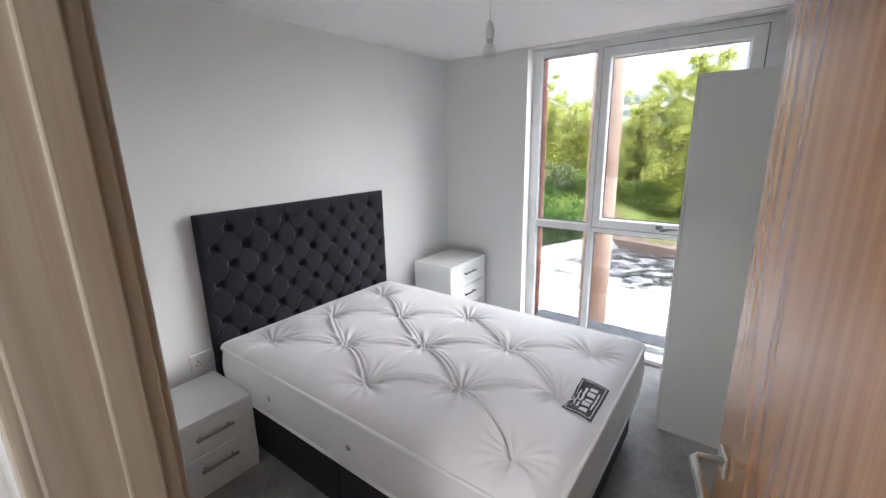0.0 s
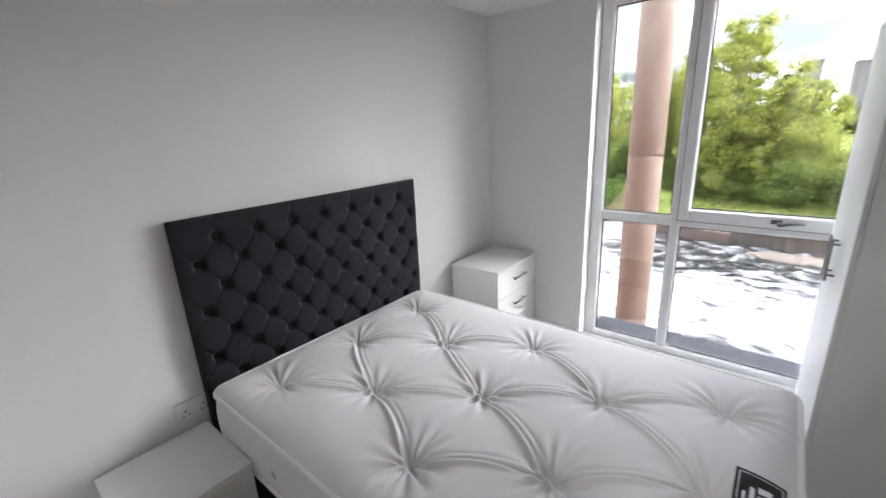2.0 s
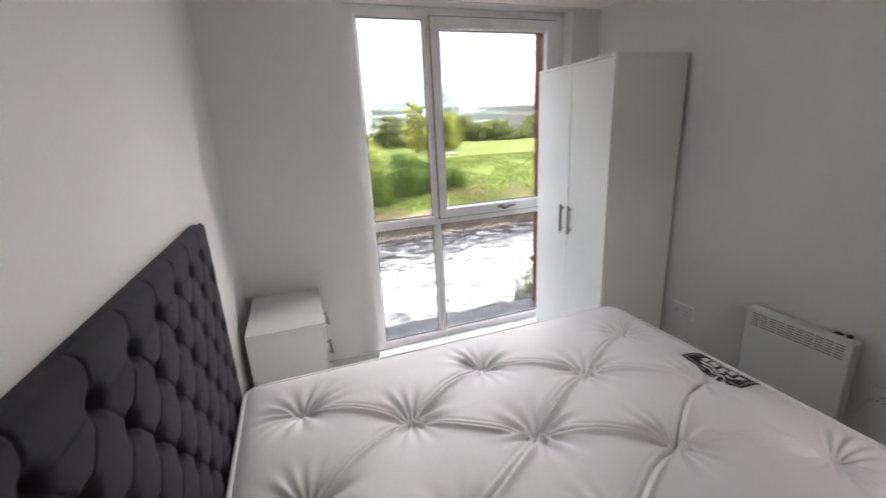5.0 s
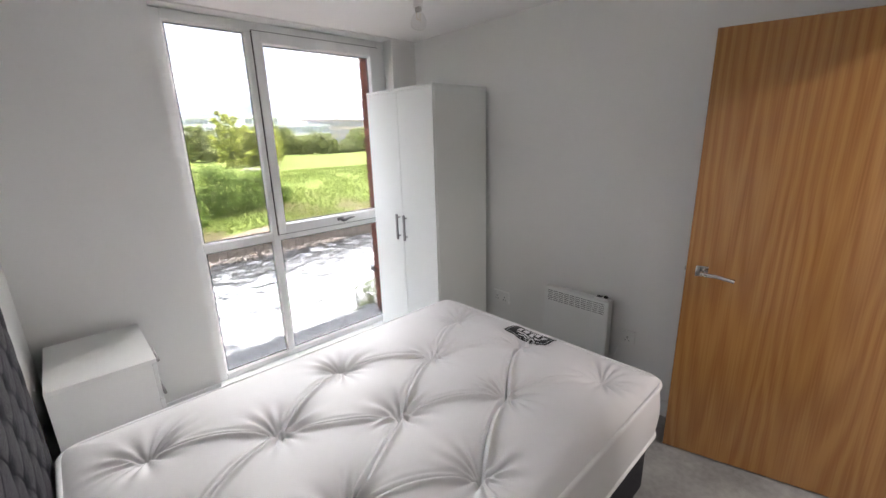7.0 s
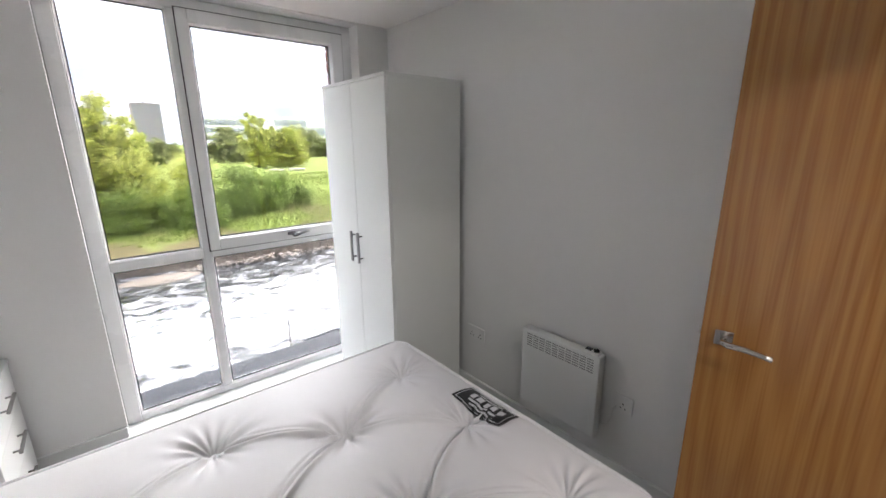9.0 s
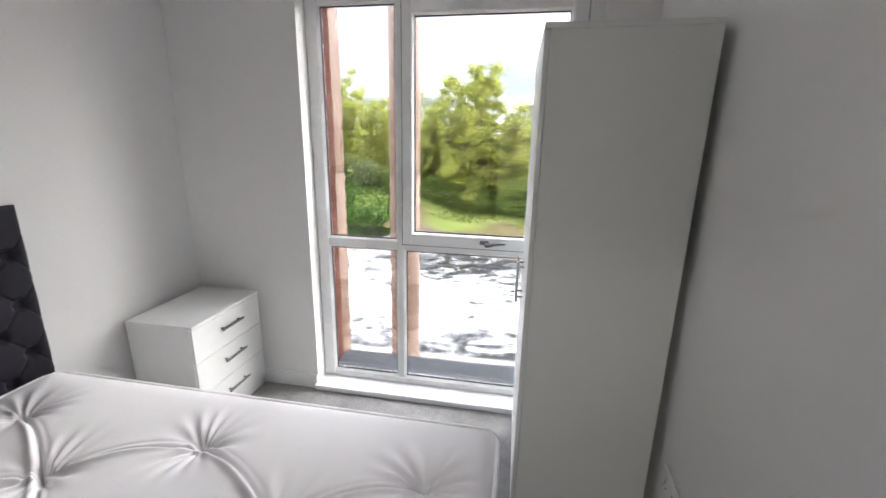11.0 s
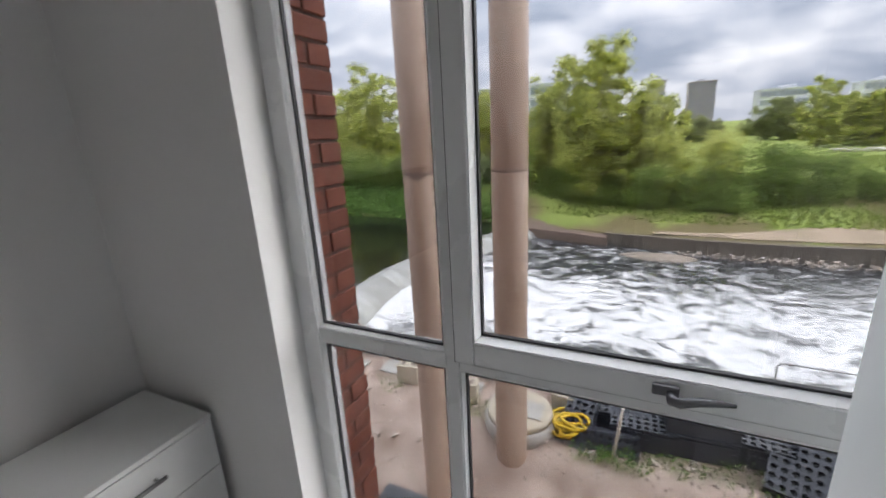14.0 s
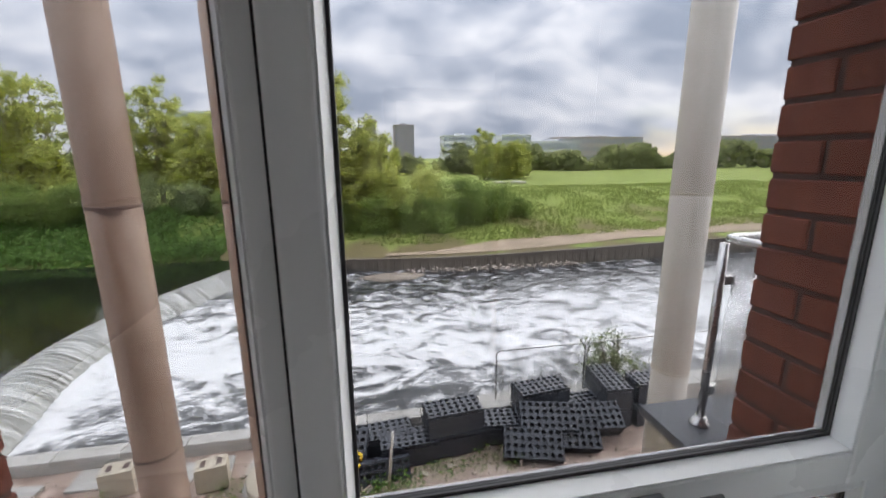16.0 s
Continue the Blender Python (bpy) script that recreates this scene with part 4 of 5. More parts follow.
def far_height(x, y):
    s = y - bank_y(x)
    bump = 0.12 * noise.noise((x * 0.35, y * 0.35, 0)) + 0.25 * noise.noise((x * 0.08, y * 0.08, 3))
    if x < -4:
        a = min(1.0, max(0.0, (s - 0.2) / 6.5))
        z = UZ - 0.6 + min(1.0, max(0.0, s / 0.4)) * 0.7 + (a * a * (3 - 2 * a)) * 2.0
    else:
        a = min(1.0, max(0.0, (s - 4.0) / 13.0))
        base = wall_top(x) + min(1.0, max(0.0, s / 4.0)) * 0.2
        z = base + (a * a * (3 - 2 * a)) * (-1.5 - wall_top(x) - 0.2)
        bump *= min(1.0, max(0.0, (s - 3.2) / 3))
    k = min(1.0, max(0.0, (x + 7.0) / 5.0))
    if -7 < x < -2:
        l = UZ - 0.6 + min(1.0, max(0.0, s / 0.4)) * 0.7 + (min(1.0, max(0.0, (s - 0.2) / 6.5)) ** 2 * (3 - 2 * min(1.0, max(0.0, (s - 0.2) / 6.5)))) * 2.0
        aa = min(1.0, max(0.0, (s - 4.0) / 13.0))
        rgt = wall_top(x) + min(1.0, max(0.0, s / 4.0)) * 0.2 + aa * aa * (3 - 2 * aa) * (-1.5 - wall_top(x) - 0.2)
        z = l * (1 - k) + rgt * k
    return z + bump


XS = steps((-2500, -300, 220), (-300, -60, 20), (-60, 60, 0.8), (60, 300, 20), (300, 2500, 220))


def far_sheet():
    offs = steps((0, 1, 0.25), (1, 30, 0.7), (30, 120, 5), (120, 400, 40), (400, 3000, 400))
    verts, faces, w = [], [], len(XS)
    for o in offs:
        for x in XS:
            y = bank_y(max(-60.0, min(60.0, x))) + o
            verts.append((x, y, far_height(max(-60.0, min(60.0, x)), bank_y(max(-60.0, min(60.0, x))) + min(o, 60.0))))
    for x in XS:
        verts.append((x, bank_y(max(-60.0, min(60.0, x))), WZ - 1.2))
    rows = len(offs)
    faces = [(j * w + i, j * w + i + 1, (j + 1) * w + i + 1, (j + 1) * w + i) for j in range(rows - 1) for i in range(w - 1)]
    faces += [(rows * w + i, rows * w + i + 1, i + 1, i) for i in range(w - 1)]
    me = bpy.data.meshes.new("ground")
    me.from_pydata(verts, [], faces)
    me.polygons.foreach_set("use_smooth", [True] * len(faces))
    me.materials.append(M_MEADOW)
    return tagged(new("ground", me), "grassy far river bank rising to a mown meadow", "ground", kind="structure")


far_sheet()


def near_z(x, y):
    """The building ground falls gently from the river kerb to the house."""
    k = max(0.0, min(1.0, (6.7 - y) / 1.3))
    hollow = 0.14 * max(0.0, min(1.0, (x - 1.0) / 0.25)) * max(0.0, min(1.0, (y - 6.75) / 0.25))      # dug out where the crates lie
    return GZ - hollow - 0.36 * k * k * (3 - 2 * k) + 0.05 * noise.noise((x * 0.9, y * 0.9, 0)) + 0.03 * noise.noise((x * 3, y * 3, 5))


sheet("ground_near", steps((-60, -9, 3), (-9, 9, 0.22), (9, 60, 3)), steps((2.2, 8.0, 0.2)),
      near_z, M_SOIL, "bare sandy building ground with rubble", "ground")
sheet("path", steps((2.4, 60, 0.8)), [0.0, 0.7, 1.5, 2.3, 3.0],
      lambda x, o: 0.0, M_PATH, "tan gravel riverside path", "path")
pth = bpy.data.objects["path"].data
for v in pth.vertices:
    x, o = v.co.x, v.co.y
    wob = 0.5 * noise.noise((x * 0.25, o, 9)) * (o > 0.5)
    inset = 0.5 + 0.7 * max(0.0, min(1.0, (x - 9) / 8))
    yy = bank_y(x) + inset + o * 0.75 * max(0.02, min(1.0, (x - 2.4) / 6.5)) + wob
    v.co.y = yy
    v.co.z = far_height(x, yy) + 0.035

# ---- river and weir ----
sheet("water", steps((-9, 30, 0.25), (30, 70, 4)), steps((7.9, 26.5, 0.25)),
      lambda x, y: WZ + (0.035 * noise.noise((x * 1.1, y * 1.6, 0)) + 0.03 * noise.noise((x * 2.6, y * 3.3, 4))) * (1.6 if x < 2 else 1.0), M_RIVER, "dark river water covered with white foam", "water")


def crest(t):
    """The weir's curved crest, from the near bank to the far one."""
    p = [Vector((-5.6, 7.6, 0)), Vector((-6.95, 12.2, 0)), Vector((-6.95, 16.4, 0)), Vector((-5.0, 21.8, 0)), Vector((-3.6, 24.6, 0))]
    f = t * (len(p) - 1)
    i = min(int(f), len(p) - 2)
    u = f - i
    a, b, c, d = p[max(i - 1, 0)], p[i], p[i + 1], p[min(i + 2, len(p) - 1)]
    return 0.5 * ((2 * b) + (c - a) * u + (2 * a - 5 * b + 4 * c - d) * u * u + (3 * b - a - 3 * c + d) * u ** 3)


weir = thing("weir", (0, 0, 0), "curved stone weir with water sheeting over it", "weir", kind="structure")
bm = bmesh.new()
prof = [(-0.5, -0.02), (-0.15, 0.0), (0.0, -0.01), (0.16, -0.05), (0.42, -0.2), (0.62, -0.36), (0.78, -0.56)]
rings = []
N = 800
uv = bm.loops.layers.uv.new("flow")
for k in range(N + 1):
    c0, c1 = crest(max(0, k / N - 0.004)), crest(min(1, k / N + 0.004))
    d = (c1 - c0).normalized()
    out = Vector((d.y, -d.x, 0))
    c = crest(k / N)
    rings.append([bm.verts.new(c + out * (o + (0.035 * noise.noise((k * 0.5, 0, 0)) + 0.03 * noise.noise((k * 0.13, 3, 0))) * min(1.0, max(0.0, o + 0.1) * 3)) + Vector((0, 0, UZ + 0.03 + z + 0.012 * noise.noise((k * 0.3, z * 2, 2))))) for o, z in prof])
for k, (r0, r1) in enumerate(zip(rings, rings[1:])):
    for a in range(len(prof) - 1):
        f = bm.faces.new((r0[a], r1[a], r1[a + 1], r0[a + 1]))
        f.smooth = True
        for lp, (u, v) in zip(f.loops, ((k, a), (k + 1, a), (k + 1, a + 1), (k, a + 1))):
            lp[uv].uv = (u / N, v / len(prof))
part("falling_sheet", bm, M_FALL, weir, "white streaked sheet of falling water")
bm = bmesh.new()
left, right = [], []
for k in range(61):
    c = crest(k / 60)
    right.append(bm.verts.new((c.x - 0.12, c.y, UZ)))
    left.append(bm.verts.new((-90, 4 + 22.5 * k / 60, UZ)))
for k in range(60):
    bm.faces.new((left[k], right[k], right[k + 1], left[k + 1]))
structure("water_upstream", bm, M_POOL, "dark still river water above the weir", "water")
# stone apron and silt beside the weir
bm = bmesh.new()
slab(bm, -4.6, 0.35, 23.75, 26.2, -4.6, -3.55, 0.05)
for v in bm.verts:
    if v.co.z > -4:
        v.co.z += 0.02 * (v.co.x + 2) * -1 + (0.0 if v.co.y > 25 else -0.15)
    v.co.y -= 0.24 * (v.co.x + 4)
structure("apron", bm, M_APRON, "sloping brown stone apron beside the weir", "apron")
bm = lathe(bmesh.new(), [(1.75, -0.15), (1.5, -0.02), (1.2, 0.05), (0.5, 0.09)], 28, (0, 0, 0))
for v in bm.verts:
    v.co.x, v.co.y = v.co.x * (1 + 0.1 * math.sin(v.co.y * 3)), v.co.y * 0.42
bank = structure("silt_bank", bm, M_SILT, "low bare silt island by the far wall", "silt bank")
bank.matrix_world = pose(2.6, 21.4, WZ + 0.03)

# ---- piled wall of the far bank ----
piling = thing("piled_wall", (0, 0, 0), "weathered timber and steel piled river wall", "retaining wall", kind="structure")
pm = mesh_of("pile", slab(bmesh.new(), -0.13, 0.13, -0.07, 0.07, -1.0, 0.0, 0.03, 1), M_PILE)
gap_m = mesh_of("sheet", slab(bmesh.new(), -0.1, 0.1, -0.03, 0.05, -1.0, -0.03), M_PILE)
x = 0.3
while x < 42:
    for me, dx, nm in ((pm, 0.0, "pile"), (gap_m, 0.22, "sheet")):
        o = new(nm, me)
        o.parent = piling
        o.matrix_local = pose(x + dx, bank_y(x + dx) - 0.06, wall_top(x) - 0.03 + 0.015 * math.sin(x * 5), 0, 0, 0)
    x += 0.44
bm = bmesh.new()
xs = steps((0.2, 42, 0.8))
for a, b in zip(xs, xs[1:]):
    v = [(a, bank_y(a) - 0.17, wall_top(a) + 0.02), (b, bank_y(b) - 0.17, wall_top(b) + 0.02), (b, bank_y(b) + 0.12, wall_top(b) + 0.02), (a, bank_y(a) + 0.12, wall_top(a) + 0.02)]
    lo = [(p[0], p[1], p[2] - 0.09) for p in v]
    V = [bm.verts.new(p) for p in v + lo]
    for f in ((0, 1, 2, 3), (0, 4, 5, 1), (1, 5, 6, 2), (2, 6, 7, 3), (3, 7, 4, 0)):
        bm.faces.new([V[i] for i in f])
part("capping", bm, M_PILE, piling)


# driftwood and litter caught along the wall's foot
bm = bmesh.new()
rs = random.Random(17)
for k in range(150):
    x = rs.uniform(3.5, 13.0)
    s = rs.uniform(0.04, 0.13)
    bmesh.ops.create_cube(bm, size=1.0, matrix=Matrix.LocRotScale((x, bank_y(x) - rs.uniform(0.15, 0.6), WZ + rs.uniform(0.0, 0.1)), Euler((rs.random() * 3, rs.random() * 3, rs.random() * 3)), (s * 2.6, s, s * 0.7)))
tagged(part("driftwood", bm, M_RUBBLE), "pale driftwood and litter at the wall's foot", "driftwood", kind="stuff")

# ---- leaves, trees, bushes ----


def leaf_mesh(name, centres, size, mat, droop=0.0, aspect=1.6, squash=1.0):
    """Many small pointed leaves or clumps, one loose mesh."""
    n = len(centres)
    c = np.asarray(centres, float)
    a = RNG.normal(size=(n, 3))
    a[:, 2] = a[:, 2] * squash - droop
    a /= np.linalg.norm(a, axis=1)[:, None]
    b = RNG.normal(size=(n, 3))
    b -= (b * a).sum(1)[:, None] * a
    b /= np.linalg.norm(b, axis=1)[:, None]
    s = (size * RNG.uniform(0.55, 1.35, n))[:, None]
    v = np.stack([c - a * s * aspect * 0.5, c + b * s * 0.5, c + a * s * aspect * 0.5, c - b * s * 0.5], 1).reshape(-1, 3)
    f = np.arange(4 * n).reshape(-1, 4)
    me = bpy.data.meshes.new(name)
    me.from_pydata(v.tolist(), [], f.tolist())
    me.materials.append(mat)
    return me


def cluster(blobs, count):
    """Points gathered in uneven clumps, thicker towards their skins."""
    vol = np.array([b[3] ** 2 for b in blobs])
    pick = RNG.choice(len(blobs), count, p=vol / vol.sum())
    d = RNG.normal(size=(count, 3))
    d /= np.linalg.norm(d, axis=1)[:, None]
    r = np.minimum(np.abs(RNG.normal(0.0, 0.75, count)), 1.35 * RNG.uniform(0.6, 1.0, count))
    b = np.array([(q[0], q[1], q[2], q[3]) for q in blobs])[pick]
    return b[:, :3] + d * (b[:, 3] * r)[:, None] * np.array([1.0, 1.0, 0.8])


def tree(name, x, y, base, height, spread, mat, label, leaves=6000, size=0.2, seed=1, trunk=0.16, low=0.25, limbs=9, group=""):
    rs = random.Random(seed)
    ob = thing(name, (x, y, base), label, "tree", group)
    bm = bmesh.new()
    top = height * 0.62
    tube(bm, [(0, 0, -0.3), (0.08, 0.0, height * 0.18), (-0.05, 0.1, height * 0.4), (0.1, 0.0, top)], [trunk * 1.3, trunk, trunk * 0.7, trunk * 0.25], 8)
    blobs = []
    for k in range(limbs):
        # rising limbs; the outer ones end lower, so that the crown is a broken dome of plumes
        th = 2.4 * k + rs.uniform(-0.3, 0.3)
        reach = math.sqrt((k + 0.5) / limbs)
        ln = spread * reach * rs.uniform(0.85, 1.1)
        z0 = height * rs.uniform(0.03, 0.3)
        z1 = height * (low + (0.94 - low) * (1 - reach ** 3.5) * rs.uniform(0.82, 1.02) + 0.06)
        mid = (ln * 0.6 * math.cos(th), ln * 0.6 * math.sin(th), z0 + (z1 - z0) * 0.45)
        end = (ln * math.cos(th), ln * math.sin(th), z1)
        tube(bm, [(0, 0, z0), mid, end], [trunk * 0.5, trunk * 0.3, trunk * 0.06], 6)
        for q in range(5):
            f = 0.25 + 0.75 * q / 4
            base_pt = tuple(mid[i] + (end[i] - mid[i]) * f for i in range(3))
            tip = (base_pt[0] + rs.uniform(-1, 1) * spread * 0.24, base_pt[1] + rs.uniform(-1, 1) * spread * 0.24, base_pt[2] + rs.uniform(-0.05, 0.12) * height)
            tube(bm, [mid, tuple((base_pt[i] + mid[i]) / 2 for i in range(3)), tip], [trunk * 0.16, trunk * 0.09, trunk * 0.03], 5)
            blobs.append((*tip, spread * rs.uniform(0.10, 0.22)))
        blobs.append((*end, spread * rs.uniform(0.10, 0.17)))
        blobs.append((*mid, spread * rs.uniform(0.14, 0.26)))
        for q in range(2):
            blobs.append((end[0] * rs.uniform(0.45, 0.95), end[1] * rs.uniform(0.45, 0.95), height * rs.uniform(low * 0.6, 0.45), spread * rs.uniform(0.13, 0.22)))
    part("trunk", bm, M_BARK, ob)
    cr = new("crown", leaf_mesh("crown", cluster(blobs, int(leaves * (5.0 if leaves > 2000 else 2.4))), size * (0.40 if leaves > 2000 else 0.62), mat, 0.3, 2.0))
    cr.parent = ob
    return ob


def bush(name, x, y, base, w, d, h, mat, label, leaves=3000, size=0.18, seed=1, group=""):
    rs = random.Random(seed)
    ob = thing(name, (x, y, base), label, "bush", group)
    bm = bmesh.new()
    blobs = []
    for k in range(9):
        px, py = rs.uniform(-0.42, 0.42) * w, rs.uniform(-0.4, 0.4) * d
        pz = h * rs.uniform(0.25, 0.82)
        tube(bm, [(px * 0.3, py * 0.3, -0.2), (px * 0.7, py * 0.7, pz * 0.5), (px, py, pz)], [0.05, 0.035, 0.012], 5)
        blobs.append((px, py, pz, min(w, h) * rs.uniform(0.2, 0.34)))
        blobs.append((px * 0.9 + rs.uniform(-0.3, 0.3), py, pz * 0.45, min(w, h) * rs.uniform(0.2, 0.32)))
    part("stems", bm, M_BARK, ob)
    cr = new("leaves", leaf_mesh("leaves", cluster(blobs, int(leaves * 3.2)), size * 0.5, mat))
    cr.parent = ob
    return ob


def far_z(x, y):
    return far_height(max(-60.0, min(60.0, x)), min(y, bank_y(max(-60.0, min(60.0, x))) + 60))


YG = "bright yellow-green spring willow tree on the river bank"
for i, (x, y, h, s, nl, sz) in enumerate(((-1.4, 31.5, 9.8, 3.3, 11000, 0.26), (1.6, 31.0, 6.4, 2.2, 5000, 0.24), (-4.4, 32.5, 6.8, 2.2, 4200, 0.25), (-13.6, 36.5, 8.2, 2.6, 5000, 0.27), (-9.6, 34.5, 6.2, 2.8, 4500, 0.26),
                                          (-21.0, 34.5, 9.0, 3.4, 6000, 0.28), (-26.5, 38.0, 8.0, 3.6, 4500, 0.3))):
    tree("willow_tree", x, y, far_z(x, y), h, s, M_WILLOW, YG, nl, sz, 10 + i, 0.17, 0.14, 22, "willows on the bank")
for i, (x, y, h, s) in enumerate(((17.4, 56, 6.3, 2.0), (21.8, 57, 4.9, 1.9), (20.0, 58, 5.0, 1.8), (24.2, 60, 4.6, 1.6))):
    tree("young_tree", x, y, far_z(x, y), h, s, M_WILLOW, "small spring-green tree standing in the meadow", 3600, 0.32, 40 + i, 0.12, 0.08, 14, "trees in the meadow")
for i, (x, y, w, d, h, mt, nl) in enumerate(((4.4, 29.8, 4.8, 3, 4.2, M_WILLOW, 4600), (7.0, 29.4, 4.4, 3, 3.9, M_BUSH, 4600), (9.4, 29.6, 4.0, 2.6, 3.3, M_BUSH, 3400), (2.4, 28.9, 3.0, 2.2, 2.8, M_BUSH, 3000), (5.4, 27.9, 3.4, 2, 2.0, M_BUSH, 2600),
                                             (-6.8, 30.5, 3.6, 2.6, 2.6, M_BUSH, 2800), (-9.6, 30.3, 2.6, 2, 2.4, M_HAW, 2200), (-12.8, 29.8, 3.6, 2.4, 3.0, M_HAW, 3600), (-16.2, 30.0, 3.0, 2.4, 2.4, M_BUSH, 2600), (-19.5, 30.2, 3.6, 2.4, 2.8, M_BUSH, 2600),
                                             (-3.2, 30.6, 3.0, 2.2, 2.2, M_BUSH, 2400), (0.2, 30.2, 3.2, 2.2, 2.2, M_BUSH, 2400), (-7.8, 25.9, 1.6, 1.0, 0.9, M_IVY, 1000), (11.6, 30.2, 3.4, 2.2, 2.0, M_BUSH, 2200), (-24, 31, 4, 3, 2.6, M_BUSH, 2200))):
    nm = {M_WILLOW: "bright yellow-green bush", M_BUSH: "dense green bush", M_HAW: "grey-green blossoming bush", M_IVY: "small dark bush"}[mt]
    bush("bush", x, y, far_z(x, y) - 0.1, w, d, h, mt, nm + " on the river bank", nl, 0.2, 70 + i, "bushes on the bank")
for i in range(30):
    x = -95 + i * 6.6 + 2 * math.sin(i * 2.3)
    if x < 40:
        y, h, s = 66 + 7 * math.sin(i * 1.7) + max(0, x) * 0.8, 4.7 + 1.5 * math.sin(i * 3.1), 3.8
        tree("field_tree", x, y, -1.6, h, s, M_FARLEAF if i % 3 else M_WILLOW, "distant tree at the edge of the meadow", 1500, 0.55, 200 + i, 0.2, 0.12, 12, "trees at the meadow edge")
hedge_pts = []
for k in range(11000):
    x = RNG.uniform(18, 190)
    top = 3.4 + 1.6 * math.sin(x * 0.21) + 1.2 * math.sin(x * 0.53 + 1)
    hedge_pts.append((x, 96 + RNG.uniform(-3, 3) + 4 * math.sin(x * 0.1), -1.7 + RNG.uniform(0, 1) ** 0.7 * (top + 1.0)))
hd = new("far_wood", leaf_mesh("far_wood", hedge_pts, 1.05, M_FARLEAF))
tagged(hd, "dull green belt of distant trees beyond the meadow", "trees", kind="stuff")
# low growth on the upstream bank
pts = []
for k in range(15000):
    x = RNG.uniform(-32, -6.2)
    o = RNG.uniform(0.15, 6.0)
    y = bank_y(x) + o
    if x > -9.5 and o > 2.2 and RNG.uniform() < 0.75:
        continue
    pts.append((x, y, far_height(x, y) + RNG.uniform(0.02, 0.4)))
tagged(new("ground_cover", leaf_mesh("ground_cover", pts, 0.23, M_IVY)), "dark green ivy and nettles on the bank", "undergrowth", kind="stuff")
# rough grass on the slope
pts = []
for k in range(46000):
    x = RNG.uniform(-9, 46)
    o = RNG.uniform(2.6, 20)
    y = bank_y(x) + o
    if noise.noise((x * 0.4, y * 0.4, 7)) + RNG.uniform(-0.3, 0.3) < -0.15:
        continue
    pts.append((x, y, far_height(x, y) + RNG.uniform(0.0, 0.14)))
tagged(new("grass", leaf_mesh("grass", pts, 0.10, M_BLADE, -1.6, 2.4)), "rough bright green grass on the bank", "grass", kind="stuff")
# two felled trunks on the grass
for lx in (17.2, 19.4):
    lg = thing("log", (lx, 48.6, far_z(lx, 48.6) + 0.14), "pale bare felled log lying on the meadow", "log", "logs")
    part("log_trunk", tube(bmesh.new(), [(-0.95, 0, 0), (0, 0.08, 0.03), (0.95, 0, 0)], [0.2, 0.18, 0.15], 10), M_CREAM, lg)

# ---- distant buildings ----


def block(name, x0, x1, y, top, mat, storeys, bays, label, deep=14.0, base=-1.5):
    ob = thing(name, ((x0 + x1) / 2, y, base), label, "building", "distant buildings")
    w, h = x1 - x0, top - base
    box("wall", (-w / 2, w / 2, 0, deep, 0, h), mat, ob, 0.05)
    box("roof", (-w / 2 - 0.3, w / 2 + 0.3, -0.3, deep + 0.3, h, h + 0.5), mat, ob, 0.05)
    box("roof_plant", (-w * 0.15, w * 0.12, deep * 0.3, deep * 0.7, h + 0.5, h + 2.0), M_OFFICE, ob, 0.05)
    sh, bw = h / storeys, w / bays
    wm = mesh_of("window", slab(bmesh.new(), -bw * 0.36, bw * 0.36, -0.06, 0.1, -sh * 0.28, sh * 0.28), M_PANE)
    for r in range(storeys):
        for k in range(bays):
            o = new("window", wm)
            o.parent = ob
            o.matrix_local = pose(-w / 2 + bw * (k + 0.5), 0, sh * (r + 0.55))
    return ob


block("tower_block", 19.9, 31.3, 250, 20.2, M_TOWER, 9, 5, "distant brown tower block with flat roof")
block("office_block", 49.5, 72, 252, 14.3, M_OFFICE, 4, 10, "distant grey flat-roofed office block")
block("office_block", 85.5, 104, 250, 14.6, M_OFFICE, 4, 9, "distant white office block with roof plant")
block("warehouse", 106, 140, 255, 11.0, M_OFFICE, 2, 12, "distant low white commercial building")
block("warehouse", 132, 196, 270, 14.4, M_TERRA, 3, 16, "distant long brown commercial building")
block("warehouse", 240, 330, 255, 14.5, M_TOWER, 3, 14, "distant long reddish brick building")
block("office_block", -46, -14, 120, 13.2, M_OFFICE, 5, 14, "long pale office building behind the trees")
block("tower_block", 2.6, 6.2, 150, 13.8, M_TOWER, 6, 2, "slim dark tower behind the trees")

# ---- the building's own outside: columns, balcony, coping ----
structure("coping", slab(bmesh.new(), 0.808, 2.297, WYO + 0.002, 2.72, -0.03, 0.03, 0.008), M_SLATE, "dark grey sloping outer window coping", "coping")


